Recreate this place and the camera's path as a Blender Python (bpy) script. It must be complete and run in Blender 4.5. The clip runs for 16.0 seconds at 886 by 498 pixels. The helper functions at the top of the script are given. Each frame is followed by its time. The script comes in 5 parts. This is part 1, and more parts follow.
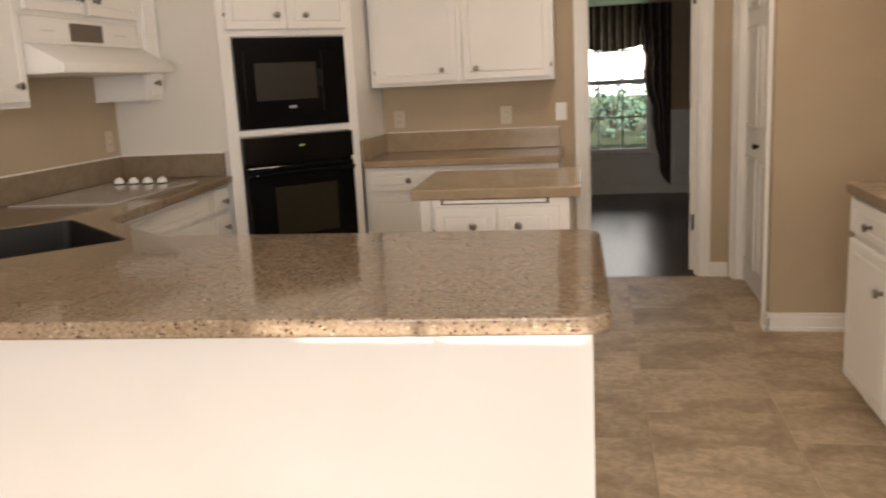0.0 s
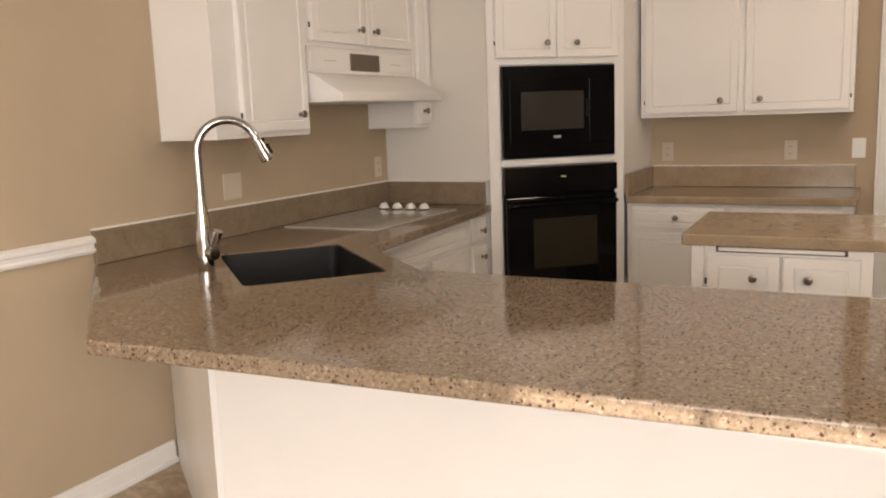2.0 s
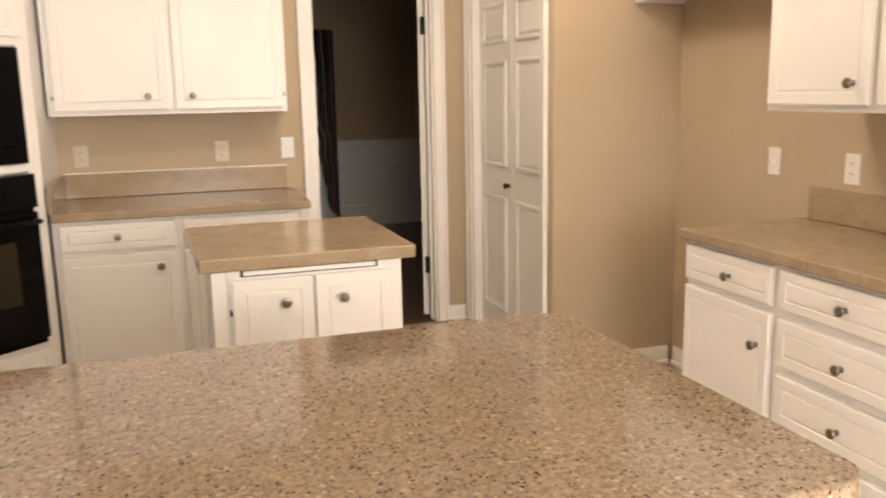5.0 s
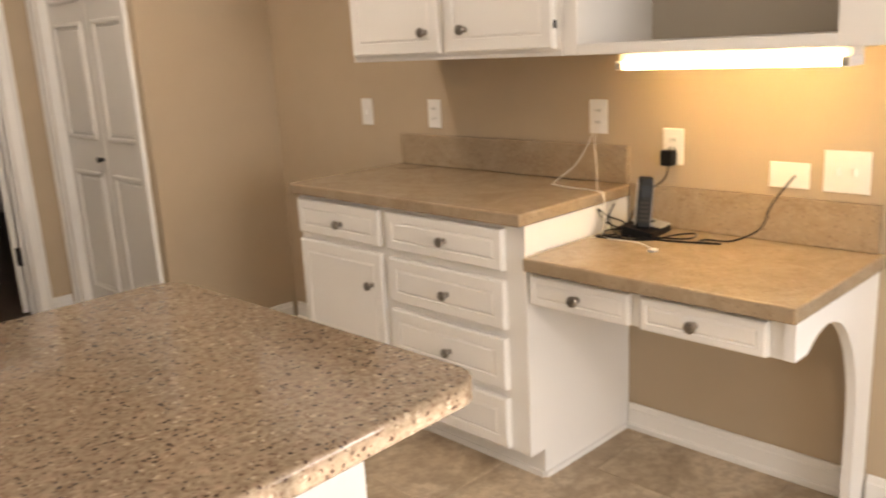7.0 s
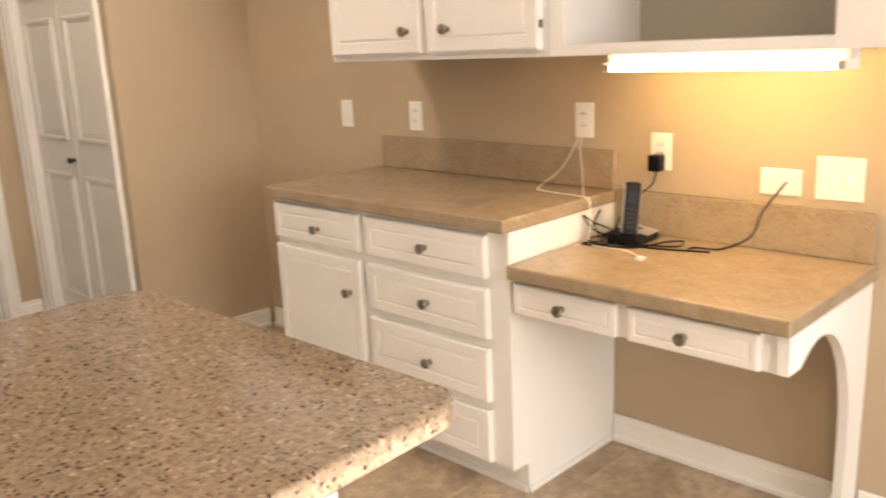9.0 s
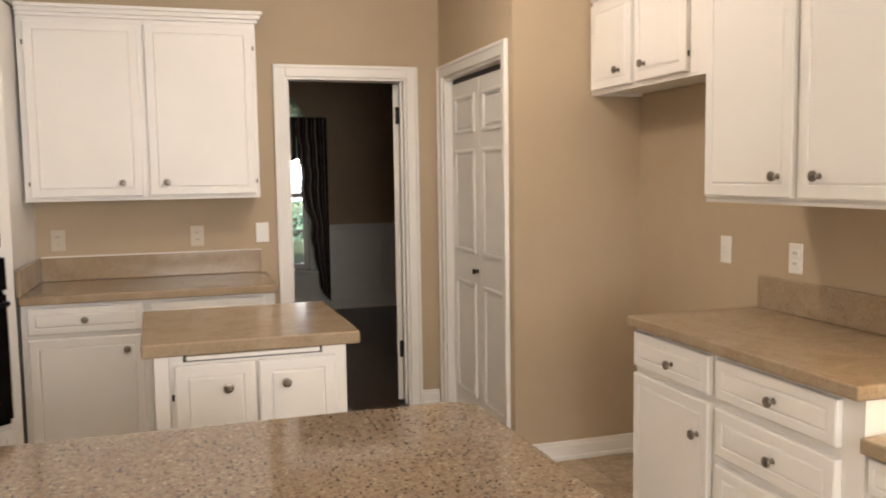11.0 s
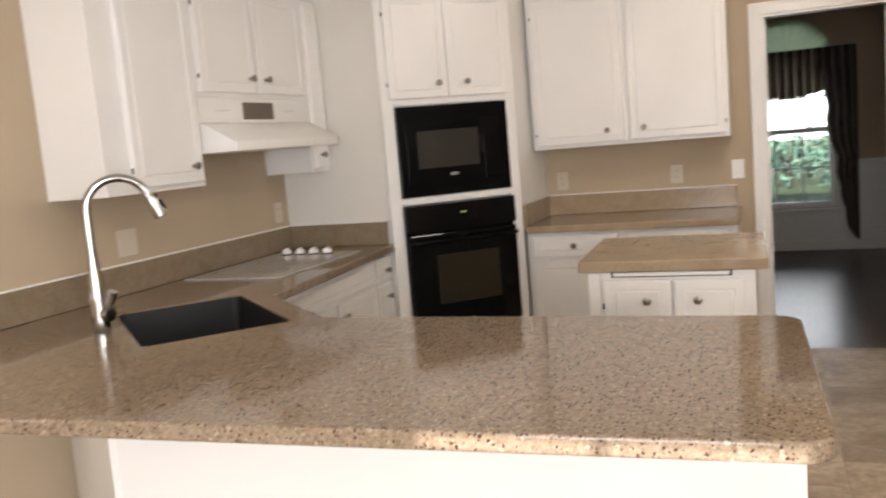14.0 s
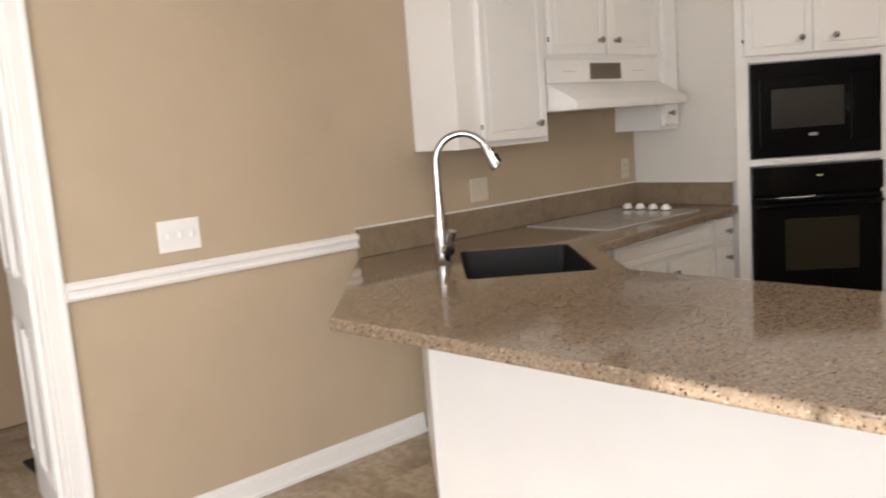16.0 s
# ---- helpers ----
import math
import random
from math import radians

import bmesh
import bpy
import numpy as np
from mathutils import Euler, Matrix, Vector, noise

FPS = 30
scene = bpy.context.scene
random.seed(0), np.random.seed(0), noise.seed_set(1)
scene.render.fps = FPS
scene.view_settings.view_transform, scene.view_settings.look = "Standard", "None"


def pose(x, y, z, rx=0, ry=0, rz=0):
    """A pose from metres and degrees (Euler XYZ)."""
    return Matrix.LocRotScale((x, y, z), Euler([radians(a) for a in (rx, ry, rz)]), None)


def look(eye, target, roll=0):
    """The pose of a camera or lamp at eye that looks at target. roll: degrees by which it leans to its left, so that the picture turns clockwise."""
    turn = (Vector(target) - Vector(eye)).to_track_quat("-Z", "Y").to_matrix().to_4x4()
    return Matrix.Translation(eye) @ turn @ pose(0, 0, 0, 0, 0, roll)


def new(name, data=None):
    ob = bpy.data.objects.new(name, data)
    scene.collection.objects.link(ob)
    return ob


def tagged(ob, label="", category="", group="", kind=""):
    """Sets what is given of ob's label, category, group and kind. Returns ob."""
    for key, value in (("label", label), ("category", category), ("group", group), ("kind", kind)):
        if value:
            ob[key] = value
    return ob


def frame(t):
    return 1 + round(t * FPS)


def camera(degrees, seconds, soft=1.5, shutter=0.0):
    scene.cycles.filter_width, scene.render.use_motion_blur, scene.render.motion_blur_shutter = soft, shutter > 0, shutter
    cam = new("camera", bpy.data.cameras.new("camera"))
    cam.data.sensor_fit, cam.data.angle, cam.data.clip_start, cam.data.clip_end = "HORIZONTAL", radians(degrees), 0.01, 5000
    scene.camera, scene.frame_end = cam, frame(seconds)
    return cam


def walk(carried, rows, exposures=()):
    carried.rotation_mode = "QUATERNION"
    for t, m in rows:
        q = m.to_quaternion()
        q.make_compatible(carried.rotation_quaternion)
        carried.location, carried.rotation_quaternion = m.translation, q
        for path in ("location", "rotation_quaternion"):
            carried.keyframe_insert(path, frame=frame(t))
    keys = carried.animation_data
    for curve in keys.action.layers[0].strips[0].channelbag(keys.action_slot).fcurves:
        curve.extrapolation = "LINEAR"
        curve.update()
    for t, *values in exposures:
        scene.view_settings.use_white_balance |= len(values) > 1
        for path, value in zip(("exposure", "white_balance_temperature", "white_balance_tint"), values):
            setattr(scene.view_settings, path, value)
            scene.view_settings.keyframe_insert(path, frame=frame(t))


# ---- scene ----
cam = camera(56.0, 16.0, soft=2.0, shutter=0.45)
PATH = [
    (0, (0.314, 0.425, 1.354), (-0.052, 2.35, 0.957), -2.9),
    (0.5, (0.251, 0.494, 1.355), (-0.292, 2.377, 0.954), -2.4),
    (1, (0.218, 0.539, 1.374), (-0.52, 2.357, 0.984), -2.2),
    (1.5, (0.21, 0.565, 1.391), (-0.682, 2.32, 1.041), -1.9),
    (2, (0.201, 0.609, 1.39), (-0.721, 2.355, 1.072), -2.1),
    (2.5, (0.157, 0.707, 1.394), (-0.677, 2.499, 1.084), -2.9),
    (3, (-0.017, 0.759, 1.419), (-0.643, 2.633, 1.109), -2.2),
    (3.2, (-0.102, 0.792, 1.414), (-0.643, 2.692, 1.104), -2.2),
    (5.3, (-0.560, 1.245, 1.415), (0.132, 3.088, 1.033), -1.6),
    (5.5, (-0.555, 1.272, 1.402), (0.166, 3.100, 1.018), -2.2),
    (6, (-0.570, 1.308, 1.388), (0.341, 3.036, 0.967), -3.2),
    (6.5, (-0.541, 1.247, 1.373), (0.603, 2.824, 0.921), -3.1),
    (7, (-0.531, 1.206, 1.382), (0.823, 2.597, 0.9), -3.1),
    (7.5, (-0.479, 1.219, 1.373), (1.002, 2.468, 0.877), -3.3),
    (8, (-0.441, 1.226, 1.369), (1.08, 2.424, 0.868), -3.5),
    (8.5, (-0.448, 1.242, 1.369), (1.049, 2.474, 0.876), -3.2),
    (9, (-0.465, 1.268, 1.371), (0.921, 2.629, 0.894), -2.5),
    (9.5, (-0.43, 1.284, 1.367), (0.751, 2.842, 0.941), -2.4),
    (10, (-0.381, 1.238, 1.396), (0.544, 2.992, 1.131), -2.3),
    (10.2, (-0.363, 1.222, 1.42), (0.469, 3.03, 1.222), -2.0),
    (12.3, (-0.209, 0.775, 1.443), (-0.016, 2.757, 1.255), -3.4),
    (12.5, (-0.109, 0.748, 1.428), (-0.023, 2.739, 1.257), -4.0),
    (13, (0.023, 0.669, 1.427), (-0.139, 2.656, 1.265), -4.5),
    (13.5, (0.126, 0.669, 1.419), (-0.32, 2.609, 1.231), -5.0),
    (14, (0.245, 0.598, 1.421), (-0.483, 2.444, 1.17), -4.9),
    (14.5, (0.388, 0.594, 1.422), (-0.591, 2.316, 1.15), -5.2),
    (15, (0.5, 0.641, 1.425), (-0.693, 2.224, 1.153), -5.6),
    (15.5, (0.549, 0.618, 1.43), (-0.798, 2.07, 1.157), -5.0),
    (16, (0.586, 0.555, 1.426), (-0.887, 1.877, 1.139), -4.3),
]
EXPO = [(0, 0.81, 7250, 17), (0.5, 0.8, 7250, 17), (2, 0.86, 7150, 18), (3.2, 1.27, 7150, 18), (5.5, 1.69, 7350, 17), (6, 1.73, 7250, 16), (6.5, 1.21, 7250, 17), (7, 1.2, 7000, 16), (8, 1.59, 7050, 16), (8.5, 1.51, 7150, 17), (9, 1.5, 7150, 17), (9.5, 1.25, 7150, 17), (10.2, 1.12, 7000, 16), (12.5, 1.47, 6600, 15), (13.5, 1.31, 6450, 15), (14.5, 1.02, 6400, 14), (16, 0.93, 6350, 14)]
LOOKS = [(t, look(e, g, r)) for t, e, g, r in PATH]
walk(cam, LOOKS, EXPO)

XSIDE = -3.3
# ---- world, sun, large lights ----
world = bpy.data.worlds.new("world")
scene.world = world
world.use_nodes = True
wn = world.node_tree
sky = wn.nodes.new("ShaderNodeTexSky")
sky.sky_type = "NISHITA"
sky.sun_disc = False
sky.sun_elevation = radians(18)
sky.sun_rotation = radians(172)
wn.links.new(sky.outputs[0], wn.nodes["Background"].inputs[0])
wn.nodes["Background"].inputs[1].default_value = 0.05
sun = new("sun", bpy.data.lights.new("sun", "SUN"))
sun.data.energy, sun.data.angle, sun.data.color = 5.0, radians(0.5), (1.0, 0.97, 0.93)
sun.matrix_world = look((0.64, -8.0, 4.07), (0, 2, 0.82))


def area(name, m, w, h, watts, color):
    la = bpy.data.lights.new(name, "AREA")
    la.shape, la.size, la.size_y, la.energy, la.color = "RECTANGLE", w, h, watts, color
    ob = new(name, la)
    ob.matrix_world = m
    return ob


area("daylight_breakfast_window", look((-0.15, -1.55, 1.35), (-0.4, 2, 1.22)), 1.5, 1.4, 30, (0.89, 0.94, 0.97))
# added light from an unseen east side, brightens the west wall
area("added_side_daylight", look((1.82, -0.65, 1.44), (-2.0, -0.45, 1.25)), 1.1, 1.38, 57, (0.89, 0.94, 0.97))
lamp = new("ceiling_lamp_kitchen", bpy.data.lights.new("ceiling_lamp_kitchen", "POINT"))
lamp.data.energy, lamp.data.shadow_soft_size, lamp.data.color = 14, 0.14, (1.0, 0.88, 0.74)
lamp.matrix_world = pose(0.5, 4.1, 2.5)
# fill lamp added over the breakfast area to brighten the near walls
area("fill_lamp_breakfast", look((-0.75, 0.7, 2.63), (-0.75, 0.7001, 0)), 0.45, 0.45, 9.3, (1.0, 0.88, 0.75))
area("daylight_dining_window", look((0.47, 9.80, 1.3), (0.47, 6, 0.9)), 0.85, 1.5, 0.5, (0.45, 0.66, 1.0))
# fill lamp added inside the closed side room to whiten its door
area("fill_side_room", look((XSIDE, -0.55, 1.4), (XSIDE, 2, 1.2)), 0.9, 1.2, 6, (1.0, 0.97, 0.93))

# ---- materials ----


def mat(name, color, rough=0.5, metal=0.0, spec=0.5):
    m = bpy.data.materials.new(name)
    m.use_nodes = True
    b = m.node_tree.nodes["Principled BSDF"]
    b.inputs["Base Color"].default_value = (*color, 1)
    b.inputs["Roughness"].default_value = rough
    b.inputs["Metallic"].default_value = metal
    b.inputs["Specular IOR Level"].default_value = spec
    return m, m.node_tree, b


def tex(nt, kind, scale, detail=4, rough=0.55):
    n = nt.nodes.new(kind)
    n.inputs["Scale"].default_value = scale
    if kind == "ShaderNodeTexNoise":
        n.inputs["Detail"].default_value = detail
        n.inputs["Roughness"].default_value = rough
    if "Vector" in n.inputs:
        nt.links.new(coords(nt), n.inputs["Vector"])
    return n


def coords(nt):
    for n in nt.nodes:
        if n.type == "NEW_GEOMETRY":
            return n.outputs["Position"]
    return nt.nodes.new("ShaderNodeNewGeometry").outputs["Position"]


def ramp(nt, src, stops):
    r = nt.nodes.new("ShaderNodeValToRGB")
    while len(r.color_ramp.elements) < len(stops):
        r.color_ramp.elements.new(0.5)
    for e, (p, c) in zip(r.color_ramp.elements, stops):
        e.position = p
        e.color = (*c, 1) if len(c) == 3 else c
    nt.links.new(src, r.inputs[0])
    return r.outputs[0]


def mix(nt, fac, a, b, kind="MIX"):
    m = nt.nodes.new("ShaderNodeMix")
    m.data_type, m.blend_type = "RGBA", kind
    for s, v in ((m.inputs[0], fac), (m.inputs[6], a), (m.inputs[7], b)):
        if isinstance(v, (int, float)):
            s.default_value = v
        elif isinstance(v, tuple):
            s.default_value = (*v, 1)
        else:
            nt.links.new(v, s)
    return m.outputs[2]


def bump(nt, b, src, strength, dist):
    n = nt.nodes.new("ShaderNodeBump")
    n.inputs["Strength"].default_value, n.inputs["Distance"].default_value = strength, dist
    nt.links.new(src, n.inputs["Height"])
    nt.links.new(n.outputs[0], b.inputs["Normal"])


def painted(name, color, rough, var=0.06, grain=90, relief=0.15):
    m, nt, b = mat(name, color, rough)
    big = tex(nt, "ShaderNodeTexNoise", 1.7, 3)
    lo = tuple(c * (1 - var) for c in color)
    hi = tuple(min(1, c * (1 + var)) for c in color)
    nt.links.new(ramp(nt, big.outputs[0], [(0.3, lo), (0.7, hi)]), b.inputs["Base Color"])
    fine = tex(nt, "ShaderNodeTexNoise", grain, 3)
    bump(nt, b, fine.outputs[0], relief, 0.002)
    rr = tex(nt, "ShaderNodeTexNoise", 6, 3)
    nt.links.new(ramp(nt, rr.outputs[0], [(0.3, (rough * 0.85,) * 3), (0.7, (min(1, rough * 1.15),) * 3)]), b.inputs["Roughness"])
    return m


WALL = painted("tan_wall_paint", (0.464, 0.370, 0.259), 0.75, 0.04, 140, 0.25)
SOFFIT = painted("soffit_paint", (0.70, 0.67, 0.615), 0.7, 0.03, 140, 0.2)
DINWALL = painted("dining_wall_paint", (0.50, 0.37, 0.24), 0.75, 0.04, 140, 0.2)
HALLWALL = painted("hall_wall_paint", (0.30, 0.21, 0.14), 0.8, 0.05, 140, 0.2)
CEIL = painted("ceiling_paint", (0.78, 0.76, 0.72), 0.85, 0.03, 60, 0.4)
TRIM = painted("white_trim_paint", (0.82, 0.80, 0.765), 0.38, 0.025, 40, 0.05)
CAB = painted("white_cabinet_paint", (0.82, 0.80, 0.768), 0.36, 0.03, 55, 0.06)
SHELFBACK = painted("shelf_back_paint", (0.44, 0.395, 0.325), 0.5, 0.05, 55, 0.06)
PLATE, _, _ = mat("white_plate_plastic", (0.83, 0.815, 0.785), 0.35)
ALMOND, _, _ = mat("almond_plate_plastic", (0.60, 0.53, 0.43), 0.4)
SLOT, _, _ = mat("dark_slot", (0.03, 0.03, 0.03), 0.5)
BLACK, _, _ = mat("black_appliance_enamel", (0.003, 0.003, 0.0035), 0.16, 0.0, 0.12)
BLACKG, _, _ = mat("black_appliance_glass", (0.003, 0.003, 0.003), 0.05, 0.0, 0.16)
MWWIN, _, _ = mat("microwave_window_glass", (0.035, 0.032, 0.028), 0.12, 0.0, 0.3)
OVWIN, _, _ = mat("oven_window_glass", (0.022, 0.018, 0.010), 0.06, 0.0, 0.35)
GRILLE, _, _ = mat("brown_grille_metal", (0.26, 0.21, 0.16), 0.5)
SLAT, _, _ = mat("dark_brown_slat", (0.09, 0.07, 0.05), 0.6)
GREYMARK, _, _ = mat("grey_badge", (0.32, 0.32, 0.32), 0.4)
NICKEL, _nt, _b = mat("brushed_nickel", (0.36, 0.32, 0.28), 0.28, 1.0)
_n = tex(_nt, "ShaderNodeTexNoise", 160, 3)
_nt.links.new(ramp(_nt, _n.outputs[0], [(0.35, (0.13, 0.11, 0.095)), (0.7, (0.40, 0.36, 0.31))]), _b.inputs["Base Color"])
CHROME, _, _ = mat("brushed_chrome", (0.45, 0.435, 0.42), 0.12, 1.0)
BLACKP, _, _ = mat("black_plastic", (0.006, 0.006, 0.0065), 0.42, 0.0, 0.15)
SILVERP, _, _ = mat("silver_plastic", (0.42, 0.41, 0.39), 0.35, 0.3)
SCREEN, _, _ = mat("phone_screen", (0.014, 0.016, 0.02), 0.3, 0.0, 0.08)
KEYPLASTIC, _, _ = mat("phone_keys", (0.035, 0.034, 0.034), 0.6, 0.0, 0.1)
KEYPANEL, _, _ = mat("dark_grey_keypad", (0.018, 0.018, 0.019), 0.55, 0.0, 0.1)
WHITECORD, _, _ = mat("white_cord", (0.74, 0.70, 0.63), 0.5)
SINK, _nt, _b = mat("dark_composite_sink", (0.010, 0.0095, 0.009), 0.5, 0.0, 0.3)
COOK, _nt, _b = mat("white_ceramic_glass", (0.50, 0.47, 0.43), 0.08)
_n = tex(_nt, "ShaderNodeTexNoise", 120, 5, 0.8)
_nt.links.new(ramp(_nt, _n.outputs[0], [(0.35, (0.34, 0.31, 0.28)), (0.65, (0.62, 0.60, 0.57))]), _b.inputs["Base Color"])
COOKMARK, _, _ = mat("cooktop_ring_print", (0.27, 0.26, 0.25), 0.12)
HINGE, _, _ = mat("dark_bronze_hinge", (0.012, 0.010, 0.009), 0.45, 0.2)
GREENLED, _nt, _b = mat("green_display", (0.05, 0.09, 0.01), 0.4)
_b.inputs["Emission Color"].default_value = (0.7, 0.85, 0.3, 1)
_b.inputs["Emission Strength"].default_value = 0.14
TUBE, _nt, _b = mat("fluorescent_tube", (0.9, 0.9, 0.88), 0.4)
_b.inputs["Emission Color"].default_value = (1.0, 0.69, 0.29, 1)
_b.inputs["Emission Strength"].default_value = 20.0
GLASS, _nt, _b = mat("window_glass", (1, 1, 1), 0.0)
_b.inputs["Transmission Weight"].default_value = 1.0
_b.inputs["IOR"].default_value = 1.05


def warped(nt, amount, scale):
    n = tex(nt, "ShaderNodeTexNoise", scale, 3)
    v = nt.nodes.new("ShaderNodeVectorMath")
    v.operation = "MULTIPLY_ADD"
    v.inputs[1].default_value = (amount,) * 3
    nt.links.new(n.outputs["Color"], v.inputs[0])
    nt.links.new(coords(nt), v.inputs[2])
    return v.outputs[0]


def flecks(nt, vec, scale, share_of, size, channel):
    """Where a share of the cells of a warped grid holds a fleck."""
    v = nt.nodes.new("ShaderNodeTexVoronoi")
    v.inputs["Scale"].default_value = scale
    nt.links.new(vec, v.inputs["Vector"])
    pick = nt.nodes.new("ShaderNodeSeparateColor")
    nt.links.new(v.outputs["Color"], pick.inputs[0])
    near = ramp(nt, v.outputs["Distance"], [(size, (1, 1, 1)), (size + 0.12, (0, 0, 0))])
    return mix(nt, 1.0, near, ramp(nt, pick.outputs[channel], [(1 - share_of, (0, 0, 0)), (1.01 - share_of, (1, 1, 1))]), "MULTIPLY")


def quartz():
    m, nt, b = mat("speckled_tan_quartz", (0.42, 0.33, 0.24), 0.075, 0.0, 0.42)
    cloud = tex(nt, "ShaderNodeTexNoise", 14, 4, 0.6)
    rosy = tex(nt, "ShaderNodeTexNoise", 38, 3, 0.6)
    grain = tex(nt, "ShaderNodeTexNoise", 95, 5, 0.72)
    base = ramp(nt, grain.outputs[0], [(0.36, (0.160, 0.112, 0.073)), (0.47, (0.225, 0.169, 0.114)), (0.57, (0.285, 0.221, 0.155)), (0.69, (0.355, 0.284, 0.205))])
    base = mix(nt, ramp(nt, cloud.outputs[0], [(0.38, (0, 0, 0)), (0.62, (0.35, 0.35, 0.35))]), base, (0.255, 0.178, 0.120))
    base = mix(nt, ramp(nt, rosy.outputs[0], [(0.52, (0, 0, 0)), (0.66, (0.35, 0.35, 0.35))]), base, (0.33, 0.228, 0.165))
    w = warped(nt, 0.012, 90)
    base = mix(nt, flecks(nt, w, 95, 0.10, 0.34, 1), base, (0.39, 0.318, 0.232))
    base = mix(nt, flecks(nt, w, 150, 0.24, 0.34, 2), base, (0.165, 0.108, 0.070))
    w2 = warped(nt, 0.010, 110)
    base = mix(nt, flecks(nt, w2, 112, 0.27, 0.32, 0), base, (0.052, 0.028, 0.018))
    nt.links.new(base, b.inputs["Base Color"])
    return m


def laminate(name, tone):
    m, nt, b = mat(name, (0.36, 0.27, 0.18), 0.15, 0.0, 0.36)
    cloud = tex(nt, "ShaderNodeTexNoise", 7, 6, 0.68)
    cloud.inputs["Distortion"].default_value = 1.2
    base = ramp(nt, cloud.outputs[0], [(0.32, (0.305, 0.222, 0.140)), (0.46, (0.34, 0.255, 0.166)), (0.58, (0.365, 0.280, 0.188)), (0.72, (0.395, 0.312, 0.218))])
    vein = tex(nt, "ShaderNodeTexNoise", 24, 5, 0.7)
    base = mix(nt, ramp(nt, vein.outputs[0], [(0.56, (0, 0, 0)), (0.70, (0.3, 0.3, 0.3))]), base, (0.24, 0.168, 0.104))
    w = warped(nt, 0.016, 60)
    base = mix(nt, mix(nt, 1.0, flecks(nt, w, 85, 0.35, 0.40, 0), (0.16, 0.16, 0.16), "MULTIPLY"), base, (0.52, 0.43, 0.32))
    base = mix(nt, mix(nt, 1.0, flecks(nt, w, 140, 0.14, 0.36, 2), (0.30, 0.30, 0.30), "MULTIPLY"), base, (0.10, 0.065, 0.045))
    hs = nt.nodes.new("ShaderNodeHueSaturation")
    hs.inputs["Value"].default_value = tone
    nt.links.new(base, hs.inputs["Color"])
    nt.links.new(hs.outputs[0], b.inputs["Base Color"])
    return m


QUARTZ = quartz()
LAMINATE = laminate("mottled_tan_laminate", 1.0)
# the laminate again, darkened to carry the cooktop corner's shade
SHADEDSPLASH = laminate("shaded_stone_splash", 0.66)


def backlit_cloth():
    m, nt, b = mat("pale_green_fabric", (0.42, 0.47, 0.39), 0.8)
    t = nt.nodes.new("ShaderNodeBsdfTranslucent")
    t.inputs[0].default_value = (0.56, 0.62, 0.51, 1)
    s = nt.nodes.new("ShaderNodeMixShader")
    s.inputs[0].default_value = 0.72
    nt.links.new(b.outputs[0], s.inputs[1])
    nt.links.new(t.outputs[0], s.inputs[2])
    nt.links.new(s.outputs[0], nt.nodes["Material Output"].inputs[0])
    return m


ARCHCLOTH = backlit_cloth()
HAZE, _nt, _b = mat("bright_hazy_sky", (0.9, 0.95, 1.0), 1.0)
_b.inputs["Emission Color"].default_value = (0.9, 0.97, 1.0, 1)
_b.inputs["Emission Strength"].default_value = 0.75
# for sheets added in the unseen south windows to shape the sun
BLOCKER = painted("white_sun_blocker", (0.75, 0.73, 0.69), 0.9, 0.02, 200, 0.2)


def stone_tile():
    m, nt, b = mat("beige_stone_tile", (0.3, 0.22, 0.15), 0.5)
    info = nt.nodes.new("ShaderNodeObjectInfo")
    shift = nt.nodes.new("ShaderNodeVectorMath")
    shift.operation = "MULTIPLY_ADD"
    shift.inputs[1].default_value = (1.0, 1.3, 1.0)
    nt.links.new(coords(nt), shift.inputs[0])
    comb = nt.nodes.new("ShaderNodeCombineXYZ")
    mul = nt.nodes.new("ShaderNodeMath")
    mul.operation = "MULTIPLY"
    mul.inputs[1].default_value = 37.0
    nt.links.new(info.outputs["Random"], mul.inputs[0])
    for k in range(3):
        nt.links.new(mul.outputs[0], comb.inputs[k])
    nt.links.new(comb.outputs[0], shift.inputs[2])
    n1 = tex(nt, "ShaderNodeTexNoise", 2.9, 8, 0.64)
    n1.inputs["Distortion"].default_value = 0.6
    nt.links.new(shift.outputs[0], n1.inputs["Vector"])
    base = ramp(nt, n1.outputs[0], [(0.30, (0.26, 0.195, 0.130)), (0.46, (0.40, 0.308, 0.208)), (0.58, (0.54, 0.435, 0.312)), (0.72, (0.43, 0.345, 0.250))])
    n2 = tex(nt, "ShaderNodeTexNoise", 26, 6, 0.7)
    base = mix(nt, ramp(nt, n2.outputs[0], [(0.42, (0.4, 0.4, 0.4)), (0.56, (0, 0, 0))]), base, (0.20, 0.145, 0.098))
    tone = nt.nodes.new("ShaderNodeMapRange")
    tone.inputs[3].default_value, tone.inputs[4].default_value = 0.86, 1.12
    nt.links.new(info.outputs["Random"], tone.inputs[0])
    hs = nt.nodes.new("ShaderNodeHueSaturation")
    nt.links.new(tone.outputs[0], hs.inputs["Value"])
    nt.links.new(base, hs.inputs["Color"])
    nt.links.new(hs.outputs[0], b.inputs["Base Color"])
    bump(nt, b, n1.outputs[0], 0.25, 0.004)
    return m


TILE = stone_tile()
GROUT = painted("tan_grout", (0.42, 0.338, 0.245), 0.9, 0.1, 200, 0.3)


